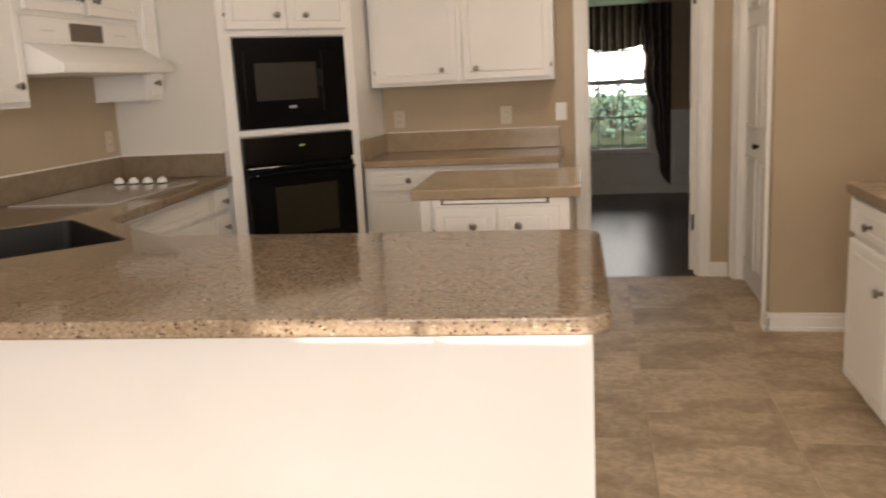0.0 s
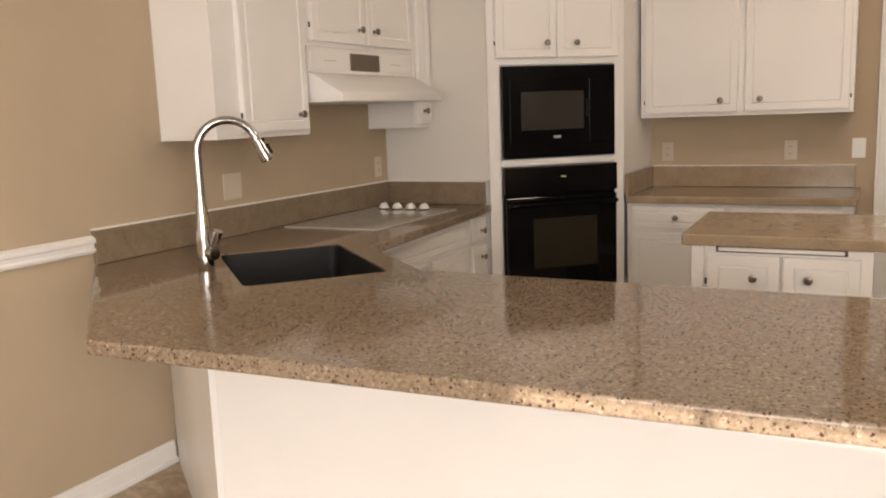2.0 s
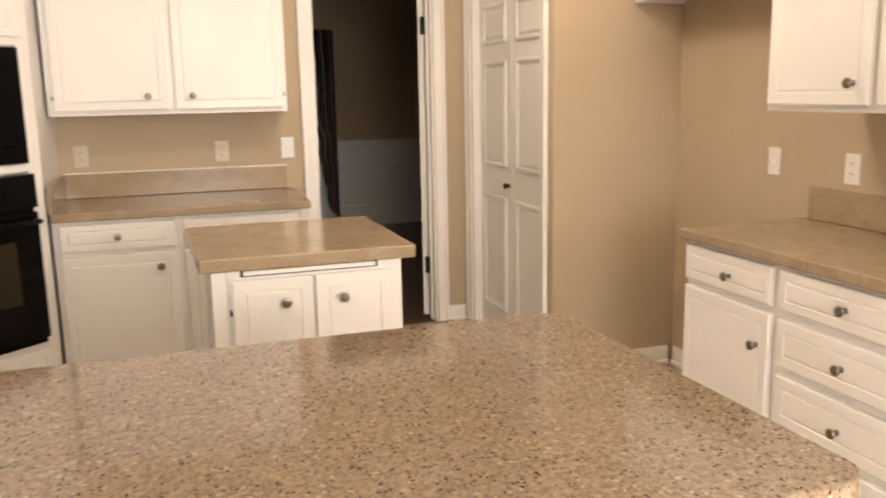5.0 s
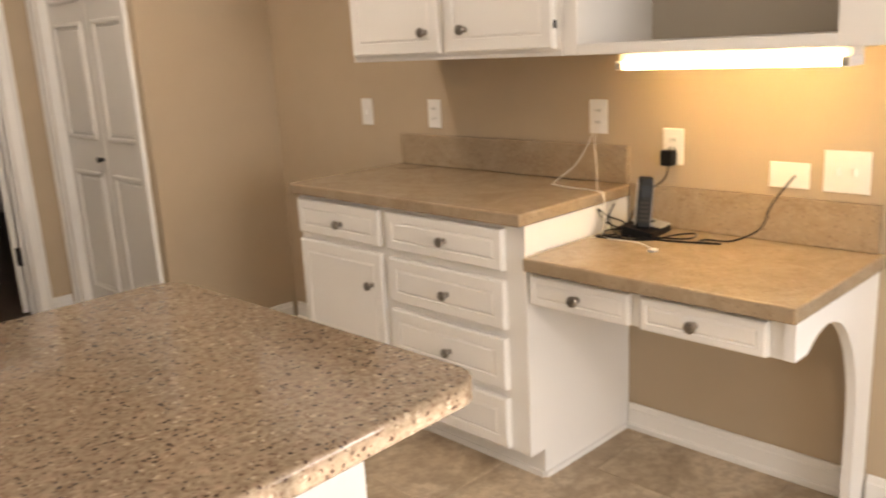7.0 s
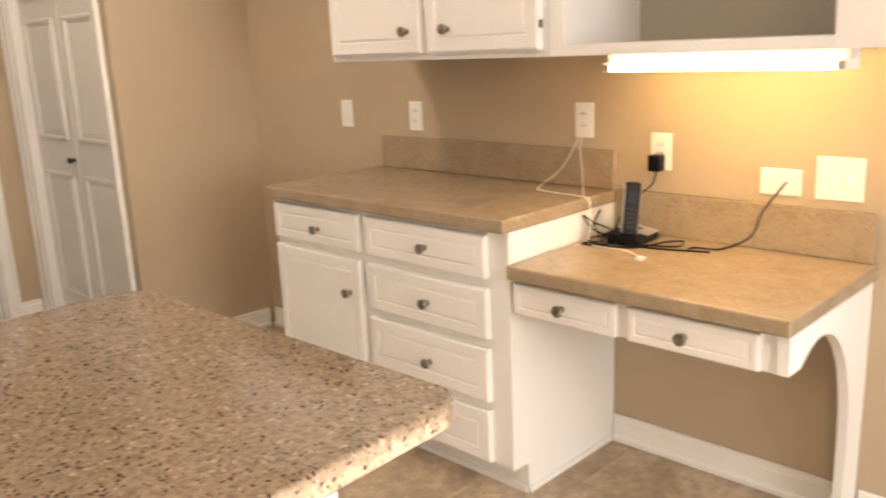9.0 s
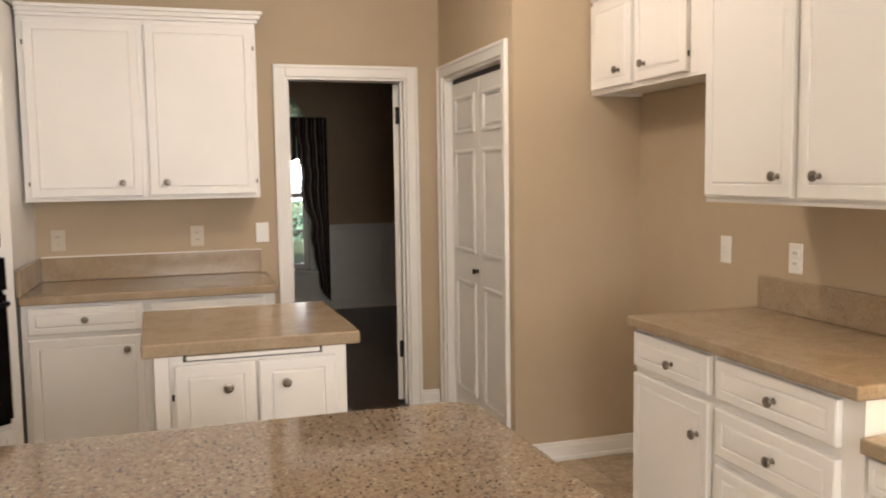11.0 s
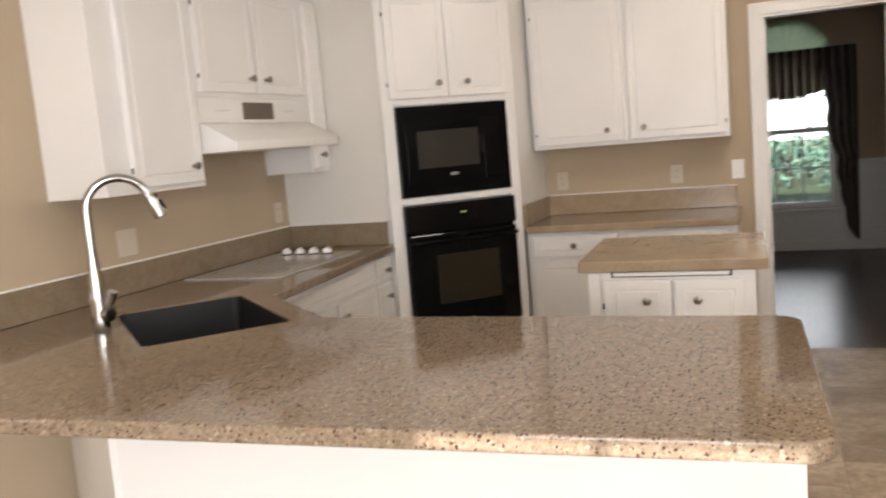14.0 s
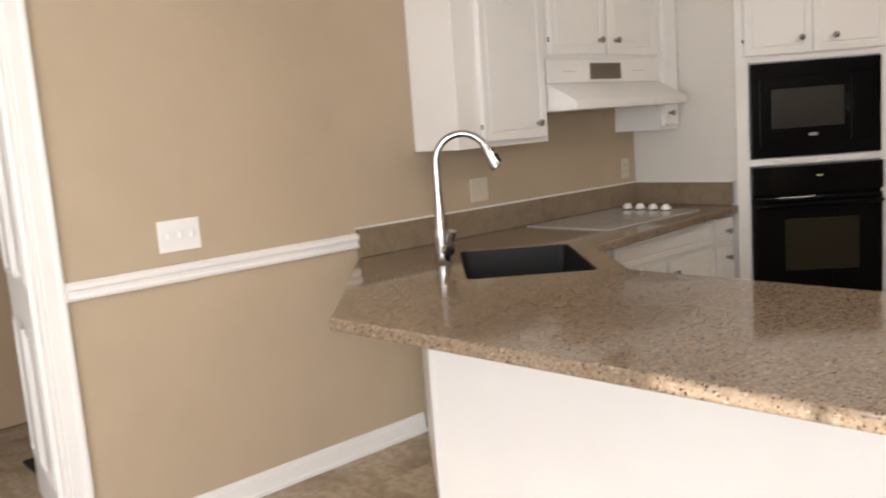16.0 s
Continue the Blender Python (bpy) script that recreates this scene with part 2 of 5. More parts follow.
def wood_floor(name, lo, hi, rough):
    m, nt, b = mat(name, lo, rough, 0.0, 0.2)
    mp = nt.nodes.new("ShaderNodeMapping")
    mp.inputs["Scale"].default_value = (14, 1.2, 1)
    nt.links.new(coords(nt), mp.inputs[0])
    n = tex(nt, "ShaderNodeTexNoise", 3, 6, 0.6)
    nt.links.new(mp.outputs[0], n.inputs["Vector"])
    nt.links.new(ramp(nt, n.outputs[0], [(0.3, lo), (0.7, hi)]), b.inputs["Base Color"])
    return m


DARKWOOD = wood_floor("dark_wood_planks", (0.048, 0.030, 0.018), (0.095, 0.060, 0.037), 0.30)
REDWOOD = wood_floor("red_brown_threshold_wood", (0.13, 0.045, 0.018), (0.21, 0.08, 0.032), 0.3)


def stripes():
    m, nt, b = mat("striped_curtain_fabric", (0.1, 0.05, 0.04), 0.85)
    uv = nt.nodes.new("ShaderNodeUVMap")
    sx = nt.nodes.new("ShaderNodeSeparateXYZ")
    nt.links.new(uv.outputs[0], sx.inputs[0])
    fr = nt.nodes.new("ShaderNodeMath")
    fr.operation = "FRACT"
    nt.links.new(sx.outputs[0], fr.inputs[0])
    c = ramp(nt, fr.outputs[0], [(0.0, (0.085, 0.045, 0.036)), (0.40, (0.085, 0.045, 0.036)), (0.38, (0.74, 0.67, 0.56)), (0.52, (0.74, 0.67, 0.56)), (0.53, (0.05, 0.03, 0.028)), (0.8, (0.16, 0.08, 0.06)), (0.81, (0.62, 0.55, 0.44)), (0.86, (0.05, 0.025, 0.02))])
    c.node.color_ramp.interpolation = "CONSTANT"
    nt.links.new(c, b.inputs["Base Color"])
    w = tex(nt, "ShaderNodeTexNoise", 300, 2)
    bump(nt, b, w.outputs[0], 0.2, 0.001)
    return m


CURTAIN = stripes()


def leafy(name, lo, hi):
    m, nt, b = mat(name, lo, 0.5)
    g = coords(nt).node
    nt.links.new(ramp(nt, g.outputs["Random Per Island"], [(0.0, lo), (1.0, hi)]), b.inputs["Base Color"])
    return m


LEAF = leafy("shrub_leaves", (0.010, 0.045, 0.034), (0.24, 0.44, 0.31))
BARK = painted("bark", (0.045, 0.04, 0.03), 0.9, 0.2, 60, 0.6)
GRASS = painted("lawn_grass", (0.07, 0.12, 0.035), 0.9, 0.3, 80, 0.6)

# ---- building helpers ----


def box(bm, x0, x1, y0, y1, z0, z1, bev=0.0, seg=2):
    m = Matrix.LocRotScale(((x0 + x1) / 2, (y0 + y1) / 2, (z0 + z1) / 2), None, (x1 - x0, y1 - y0, z1 - z0))
    vs = bmesh.ops.create_cube(bm, size=1.0, matrix=m)["verts"]
    if bev:
        es = list({e for v in vs for e in v.link_edges})
        bmesh.ops.bevel(bm, geom=es, offset=bev, segments=seg, affect="EDGES", profile=0.5)
    return vs


def boxes(*rows, bev=0.0):
    bm = bmesh.new()
    for r in rows:
        box(bm, *r, bev=bev)
    return bm


def prism(bm, pts, z0, z1, bev=0.0, seg=3):
    lo = [bm.verts.new((x, y, z0)) for x, y in pts]
    hi = [bm.verts.new((x, y, z1)) for x, y in pts]
    n = len(pts)
    fs = [bm.faces.new(hi), bm.faces.new(lo[::-1])]
    for i in range(n):
        fs.append(bm.faces.new((lo[i], lo[(i + 1) % n], hi[(i + 1) % n], hi[i])))
    bmesh.ops.recalc_face_normals(bm, faces=fs)
    if bev:
        es = [e for f in fs[:2] for e in f.edges]
        bmesh.ops.bevel(bm, geom=es, offset=bev, segments=seg, affect="EDGES", profile=0.5)


def lathe(bm, prof, m, n=16):
    rings = []
    for r, h in prof:
        rings.append([bm.verts.new(m @ Vector((max(r, 1e-4) * math.cos(2 * math.pi * k / n), max(r, 1e-4) * math.sin(2 * math.pi * k / n), h))) for k in range(n)])
    fs = []
    for a, b in zip(rings, rings[1:]):
        for k in range(n):
            fs.append(bm.faces.new((a[k], a[(k + 1) % n], b[(k + 1) % n], b[k])))
    fs.append(bm.faces.new(rings[0][::-1]))
    fs.append(bm.faces.new(rings[-1]))
    bmesh.ops.recalc_face_normals(bm, faces=fs)


def tube(bm, pts, r, n=10):
    pts = [Vector(p) for p in pts]
    rad = r if isinstance(r, (list, tuple)) else [r] * len(pts)
    side = None
    rings = []
    for i, p in enumerate(pts):
        d = (pts[min(i + 1, len(pts) - 1)] - pts[max(i - 1, 0)]).normalized()
        if side is None:
            side = d.orthogonal().normalized()
        side = (side - d * side.dot(d)).normalized()
        up = d.cross(side)
        rings.append([bm.verts.new(p + rad[i] * (math.cos(2 * math.pi * k / n) * side + math.sin(2 * math.pi * k / n) * up)) for k in range(n)])
    fs = []
    for a, b in zip(rings, rings[1:]):
        for k in range(n):
            fs.append(bm.faces.new((a[k], a[(k + 1) % n], b[(k + 1) % n], b[k])))
    fs += [bm.faces.new(rings[0][::-1]), bm.faces.new(rings[-1])]
    bmesh.ops.recalc_face_normals(bm, faces=fs)


def smooth_path(pts, steps=8):
    pts = [Vector(p) for p in pts]
    out = []
    for i in range(len(pts) - 1):
        a, b, c, d = pts[max(i - 1, 0)], pts[i], pts[i + 1], pts[min(i + 2, len(pts) - 1)]
        for k in range(steps):
            t = k / steps
            out.append(0.5 * ((2 * b) + (c - a) * t + (2 * a - 5 * b + 4 * c - d) * t * t + (3 * b - a - 3 * c + d) * t ** 3))
    return out + [pts[-1]]


def mesh(name, bm, material, smooth=False):
    me = bpy.data.meshes.new(name)
    bm.to_mesh(me)
    bm.free()
    me.materials.append(material)
    if smooth:
        me.polygons.foreach_set("use_smooth", [True] * len(me.polygons))
        me.set_sharp_from_angle(angle=radians(35))
    return me


def thing(name, m, label, category, group="", kind=""):
    """An empty at the pose m; its parts are built in its own frame."""
    ob = new(name)
    ob.empty_display_size = 0.05
    ob.matrix_world = m
    return tagged(ob, label, category, group, kind)


def part(name, bm, material, parent, label="", smooth=False):
    ob = new(name, mesh(name, bm, material, smooth))
    ob.parent = parent
    if label:
        ob["label"] = label
    return ob


def share(name, me, parent, m, label=""):
    ob = new(name, me)
    ob.parent = parent
    ob.matrix_basis = m
    if label:
        ob["label"] = label
    return ob


def solid(name, bm, material, label="", category="", kind="structure", smooth=False):
    return tagged(new(name, mesh(name, bm, material, smooth)), label, category, "", kind)


def rotated(bm, m):
    bmesh.ops.transform(bm, matrix=m, verts=bm.verts)
    return bm


# ---- large structure ----
XL, XR, YB, YN, H = -2.37, 1.86, 6.0, -1.62, 2.72
CT = 0.887
XP, YP = 1.175, 4.80
DX0, DX1, DH = 0.245, 0.965, 2.01
BY0, BY1 = 4.925, 5.915
HY0, HY1 = 0.35, 1.83
LY0, LY1 = 0.56, 1.39
EY0, EY1 = -1.2, -0.1

solid("wall_north", boxes((XL - 0.12, DX0, YB, YB + 0.12, 0, H), (DX1, XP + 0.12, YB, YB + 0.12, 0, H), (DX0, DX1, YB, YB + 0.12, DH, H)), WALL, "tan painted wall with the dining room doorway", "wall")
solid("wall_pantry_side", boxes((XP, XP + 0.12, YP, BY0, 0, H), (XP, XP + 0.12, BY1, YB, 0, H), (XP, XP + 0.12, BY0, BY1, DH, H)), WALL, "tan painted pantry wall with a closet opening", "wall")
solid("wall_pantry_front", boxes((XP + 0.12, XR, YP, YP + 0.12, 0, H)), WALL, "tan painted wall beside the refrigerator space", "wall")
solid("wall_pantry_back", boxes((XR, XR + 0.12, YP + 0.12, YB + 0.12, 0, H), (XP + 0.12, XR, YB, YB + 0.12, 0, H)), WALL, "plain painted wall inside the pantry", "wall")
solid("wall_east", boxes((XR, XR + 0.12, HY1, YP + 0.12, 0, H), (XR, XR + 0.12, YN - 0.12, EY0, 0, H), (XR, XR + 0.12, EY1, HY0, 0, H), (XR, XR + 0.12, EY0, EY1, 0, 0.75), (XR, XR + 0.12, EY0, EY1, 2.13, H), (XR, XR + 0.12, HY0, HY1, 2.36, H)), WALL, "tan painted wall with a wide opening to the hall", "wall")
solid("wall_west", boxes((XL - 0.12, XL, LY1, YB, 0, H), (XL - 0.12, XL, YN - 0.12, LY0, 0, H), (XL - 0.12, XL, LY0, LY1, DH, H)), WALL, "tan painted wall with a side doorway", "wall")
WX = [(-0.86, -0.40), (-0.20, 0.58)]
wz0, wz1 = 0.75, 2.13
(wa, wb), (wc, wd) = WX
solid("wall_south", boxes((XL, wa, YN - 0.12, YN, 0, H), (wb, wc, YN - 0.12, YN, 0, H), (wd, XR, YN - 0.12, YN, 0, H), (wa, wb, YN - 0.12, YN, 0, wz0), (wa, wb, YN - 0.12, YN, wz1, H), (wc, wd, YN - 0.12, YN, 0, wz0), (wc, wd, YN - 0.12, YN, wz1, H)), WALL, "tan painted wall with two windows", "wall")
solid("ceiling", boxes((XL - 0.12, XR + 0.12, YN - 0.12, YB + 0.12, H, H + 0.1)), CEIL, "white painted plaster ceiling", "ceiling")

# floor slab under the tiles; the tiles themselves come last
floor = solid("floor", boxes((XL, XR, YN, YB, -0.08, -0.0025), (XP + 0.12, XR, YP + 0.12, YB, -0.0025, 0.0)), GROUT, "beige stone tiled kitchen floor with tan grout", "floor")

# dining room behind the doorway
DF = 9.95
solid("floor_dining", boxes((-2.2, 2.6, YB, DF, -0.08, -0.004)), DARKWOOD, "dark glossy wooden dining room floor", "floor")
AX, AR = 0.47, 0.44
bm = boxes((-2.2, AX - AR, DF, DF + 0.14, 0, H), (AX + AR, 2.6, DF, DF + 0.14, 0, H), (AX - AR, AX + AR, DF, DF + 0.14, 0, 0.44))
arc = [(AX + AR * math.cos(math.pi * k / 16), 1.92 + AR * math.sin(math.pi * k / 16)) for k in range(17)]
for (xa, za), (xb, zb) in zip(arc, arc[1:]):
    vs = [bm.verts.new((x, y, z)) for y in (DF, DF + 0.14) for x, z in ((xa, za), (xb, zb), (xb, H), (xa, H))]
    for f in ((0, 1, 2, 3), (7, 6, 5, 4), (0, 4, 5, 1), (3, 2, 6, 7)):
        bm.faces.new([vs[i] for i in f])
bmesh.ops.remove_doubles(bm, verts=bm.verts, dist=0.0005)
bmesh.ops.recalc_face_normals(bm, faces=bm.faces)
solid("wall_dining_far", bm, DINWALL, "dim dining room wall with an arched window", "wall")
solid("wall_dining_side", boxes((-2.32, -2.2, YB + 0.12, DF, 0, H), (2.6, 2.72, YB + 0.12, DF, 0, H), (-2.2, XL - 0.12, YB, YB + 0.12, 0, H), (XR + 0.12, 2.6, YB, YB + 0.12, 0, H)), DINWALL, "dim dining room side walls", "wall")
solid("ceiling_dining", boxes((-2.32, 2.72, YB + 0.12, DF + 0.14, H, H + 0.1)), CEIL, "white dining room ceiling", "ceiling")
bm = boxes((AX + AR + 0.10, 2.6, DF - 0.012, DF - 0.002, 0.10, 0.86), (-2.2, AX - AR - 0.10, DF - 0.012, DF - 0.002, 0.10, 0.86), (AX - AR - 0.10, AX + AR + 0.10, DF - 0.012, DF - 0.002, 0.10, 0.38))
solid("wainscot_dining", bm, TRIM, "white painted wainscot under the chair rail", "wainscot")
bm = boxes((AX + AR + 0.10, 2.6, DF - 0.035, DF - 0.002, 0.86, 0.915), (-2.2, AX - AR - 0.10, DF - 0.035, DF - 0.002, 0.86, 0.915), bev=0.006)
for x0 in (1.15, 1.85):
    for r in ((x0, x0 + 0.55, 0.2, 0.225), (x0, x0 + 0.55, 0.735, 0.76), (x0, x0 + 0.025, 0.225, 0.735), (x0 + 0.525, x0 + 0.55, 0.225, 0.735)):
        box(bm, r[0], r[1], DF - 0.026, DF - 0.010, r[2], r[3], 0.004)
solid("chair_rail_dining", bm, TRIM, "white chair rail and panel mouldings", "trim")
solid("baseboard_dining", boxes((-2.2, 2.6, DF - 0.03, DF - 0.002, 0, 0.10), bev=0.006), TRIM, "white dining room baseboard", "baseboard")

# arched dining window
win = thing("window_1", pose(AX, DF, 0.44), "tall unseen white sash window placed for daylight with an arched top", "window", kind="structure")
bm = bmesh.new()
for r in ((-AR, -AR + 0.05, 0, 1.48), (AR - 0.05, AR, 0, 1.48), (-AR + 0.05, AR - 0.05, 0, 0.06), (-AR + 0.05, AR - 0.05, 0.77, 0.82), (-AR + 0.05, AR - 0.05, 1.44, 1.50)):
    box(bm, r[0], r[1], 0.04, 0.09, r[2], r[3], 0.004)
for k in (-0.13, 0.13):
    box(bm, k - 0.009, k + 0.009, 0.055, 0.075, 0.06, 0.77)
    box(bm, k - 0.009, k + 0.009, 0.055, 0.075, 0.82, 1.44)
for z in (0.41, 1.13):
    box(bm, -AR + 0.05, AR - 0.05, 0.056, 0.074, z - 0.009, z + 0.009)
part("window_frame", bm, TRIM, win)
bm = bmesh.new()
tube(bm, [(AR * 0.97 * math.cos(math.pi * k / 24), 0.065, 1.48 + AR * 0.97 * math.sin(math.pi * k / 24)) for k in range(25)], 0.022, 6)
for a in (45, 90, 135):
    tube(bm, [(0.1 * math.cos(radians(a)), 0.065, 1.50 + 0.1 * math.sin(radians(a))), (AR * 0.95 * math.cos(radians(a)), 0.065, 1.50 + AR * 0.95 * math.sin(radians(a)))], 0.009, 6)
part("arched_transom_frame", bm, TRIM, win)
part("window_sill", boxes((-AR - 0.09, AR + 0.09, -0.07, 0.04, -0.04, -0.002), bev=0.008), TRIM, win)
bm = boxes((-AR - 0.09, -AR - 0.001, -0.022, -0.002, 0, 1.48), (AR + 0.001, AR + 0.09, -0.022, -0.002, 0, 1.48), (-AR - 0.09, AR + 0.09, -0.02, -0.002, -0.13, -0.041), bev=0.005)
part("window_casing", bm, TRIM, win)
for nm, z0, z1 in (("pane", 0.06, 0.77), ("pane", 0.82, 1.44)):
    g = part(nm, boxes((-AR + 0.05, AR - 0.05, 0.063, 0.067, z0, z1)), GLASS, win)
    g.visible_shadow = False


def sheet(bm, rows, uvscale):
    """A cloth from rows of points, striped along its width."""
    uv = bm.loops.layers.uv.verify()
    grid = [[bm.verts.new(p) for p in row] for row in rows]
    for i in range(len(grid) - 1):
        for j in range(len(grid[0]) - 1):
            f = bm.faces.new((grid[i][j], grid[i][j + 1], grid[i + 1][j + 1], grid[i + 1][j]))
            for lp, (a, b) in zip(f.loops, ((i, j), (i, j + 1), (i + 1, j + 1), (i + 1, j))):
                lp[uv].uv = (b * uvscale, a)
    bmesh.ops.solidify(bm, geom=bm.faces[:], thickness=0.004)


cur = thing("window_curtain", pose(AX, DF - 0.10, 0.0), "dark brown striped swag valance with long side panels", "curtain")
rows = []
for i in range(9):
    v = i / 8
    row = []
    for j in range(57):
        x = -0.62 + 1.24 * j / 56
        drop = 0.425 + 0.04 * math.cos(math.pi * x / 0.64) + 0.006 * math.sin(j * 1.3)
        row.append((x, -0.045 + 0.022 * math.sin(j * 1.35) * (0.3 + 0.7 * v), 2.035 - v * drop))
    rows.append(row)
bm = bmesh.new()
sheet(bm, rows, 0.27)
part("valance", bm, CURTAIN, cur, smooth=True)


def inner_edge(z):
    """Half width of the opening between the two side panels; the edge falls in cascades."""
    steps = ((2.04, 0.30), (1.44, 0.352), (1.14, 0.345), (0.95, 0.43), (0.68, 0.44), (0.40, 0.49), (0.22, 0.515), (0.05, 0.56))
    for (za, xa), (zb, xb) in zip(steps, steps[1:]):
        if z >= zb:
            return xa + (xb - xa) * (za - z) / (za - zb)
    return steps[-1][1]


for sgn in (-1, 1):
    rows = []
    for i in range(25):
        z = 2.03 - 1.92 * i / 24
        xi = inner_edge(z) + 0.010 * math.sin(z * 23)
        row = []
        for j in range(21):
            u = j / 20
            row.append((sgn * (0.628 + (xi - 0.628) * u), -0.085 + 0.020 * math.sin(j * 1.5), z + 0.09 * u * i / 24))
        rows.append(row)
    bm = bmesh.new()
    sheet(bm, rows, 0.19)
    part("side_panel", bm, CURTAIN, cur, smooth=True)
bm = bmesh.new()
for k in range(24):
    a, b2 = math.pi * k / 24, math.pi * (k + 1) / 24
    y1, y2 = 0.075 + 0.008 * (k % 2), 0.075 + 0.008 * ((k + 1) % 2)
    vs = [bm.verts.new(p) for p in ((0, 0.08, 1.95), (0.43 * math.cos(a), y1, 1.95 + 0.41 * math.sin(a)), (0.43 * math.cos(b2), y2, 1.95 + 0.41 * math.sin(b2)))]
    bm.faces.new(vs)
bmesh.ops.remove_doubles(bm, verts=bm.verts, dist=0.0005)
bmesh.ops.solidify(bm, geom=bm.faces[:], thickness=0.003)
part("arch_shade", bm, ARCHCLOTH, cur, "pale green pleated sunburst shade in the arch")
bm = bmesh.new()
tube(bm, [(-0.62, -0.02, 2.03), (0.62, -0.02, 2.03)], 0.014, 8)
part("curtain_rod", bm, HINGE, cur)

# outside the dining window
solid("ground", boxes((-60, 60, DF + 0.2, 120, -0.35, -0.25)), GRASS, "grass lawn outside the dining room", "ground")
solid("backdrop_north", boxes((-40, 40, 58, 58.1, -0.3, 22)), HAZE, "bright hazy sky beyond the garden", "sky")
solid("ground_south", boxes((-60, 60, -120, YN - 0.14, -0.35, -0.25)), GRASS, "grass lawn behind the house", "ground")


def shrub(x, y, z, r, h, count, seed):
    rnd = random.Random(seed)
    th = thing("shrub", pose(x, y, -0.25), "sunlit green leafy shrub outside the window", "shrub", "garden shrubs")
    bm = bmesh.new()
    for k in range(7):
        a = rnd.uniform(0, 6.28)
        tip = Vector((0.6 * r * math.cos(a), 0.6 * r * math.sin(a), h * rnd.uniform(0.6, 0.9)))
        tube(bm, smooth_path([(0.03 * math.cos(a), 0.03 * math.sin(a), 0), tip * 0.5 + Vector((0, 0, 0.1)), tip], 4), [0.03 - 0.0027 * i for i in range(9)], 6)
    part("stem", bm, BARK, th)
    verts, faces = [], []
    for k in range(count):
        d = Vector((rnd.gauss(0, 1), rnd.gauss(0, 1), rnd.gauss(0, 1))).normalized()
        q = rnd.uniform(0.45, 1.0)
        p = Vector((d.x * r * q, d.y * r * q, h * 0.55 + d.z * h * 0.5 * q + 0.12 * math.sin(5 * d.x)))
        a = Vector((rnd.gauss(0, 1), rnd.gauss(0, 1), rnd.gauss(0, 0.6))).normalized() * rnd.uniform(0.05, 0.13)
        b = a.orthogonal().normalized() * a.length * 0.45
        i = len(verts)
        verts += [p, p + a * 0.5 + b, p + a, p + a * 0.5 - b]
        faces.append((i, i + 1, i + 2, i + 3))
    me = bpy.data.meshes.new("crown")
    me.from_pydata([tuple(v) for v in verts], [], faces)
    me.materials.append(LEAF)
    share("crown", me, th, Matrix())


for k, (x, y, r, h) in enumerate(((-0.6, 20.5, 0.9, 0.95), (0.75, 21.0, 0.55, 1.35), (1.7, 20.6, 0.8, 0.95), (3.2, 21.5, 1.1, 1.3), (0.1, 23.0, 1.0, 1.15), (1.3, 24.0, 0.8, 1.5), (-1.8, 22.0, 1.1, 1.3), (2.6, 24.5, 1.2, 1.2), (1.75, 22.6, 0.55, 1.75))):
    shrub(x, y, 0, r, h, 270, k + 5)

# hall behind the wide opening, and the small room behind the side door
solid("floor_hall", boxes((XR + 0.12, 7.0, 0.2, 6.6, -0.08, -0.004), (XR, XR + 0.12, HY0, HY1, -0.08, -0.005)), DARKWOOD, "dark wooden hall floor", "floor")
solid("hall_threshold", boxes((XR + 0.11, XR + 0.30, HY0, HY1, -0.006, 0.012), bev=0.004), REDWOOD, "red brown wooden threshold strip", "threshold")
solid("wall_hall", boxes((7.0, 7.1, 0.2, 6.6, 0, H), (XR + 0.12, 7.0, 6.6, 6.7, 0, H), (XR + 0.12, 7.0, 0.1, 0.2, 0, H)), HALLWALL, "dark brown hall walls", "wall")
solid("ceiling_hall", boxes((XR + 0.12, 7.1, 0.1, 6.7, H, H + 0.1)), CEIL, "hall ceiling", "ceiling")
solid("baseboard_hall", boxes((6.975, 6.998, 0.2, 6.6, 0, 0.12)), TRIM, "white hall baseboard", "baseboard")
solid("floor_side_room", boxes((XL - 1.9, XL - 0.12, -0.6, 3.2, -0.08, -0.004), (XL - 0.12, XL, LY0, LY1, -0.08, -0.004)), TILE, "beige floor of the side room", "floor")
solid("wall_side_room", boxes((XL - 2.0, XL - 1.9, -0.6, 3.2, 0, H), (XL - 1.9, XL - 0.12, 3.2, 3.3, 0, H), (XL - 1.9, XL - 0.12, -0.7, -0.6, 0, H)), DINWALL, "dim side room walls", "wall")
solid("ceiling_side_room", boxes((XL - 2.0, XL - 0.12, -0.7, 3.3, H, H + 0.1)), CEIL, "side room ceiling", "ceiling")
dm = tagged(new("door_mat", mesh("door_mat", boxes((XL - 1.25, XL - 0.62, 1.55, 2.2, 0.0, 0.014), bev=0.005), BLACKP)), "black rubber door mat on the side room floor", "mat")

# ---- trim ----


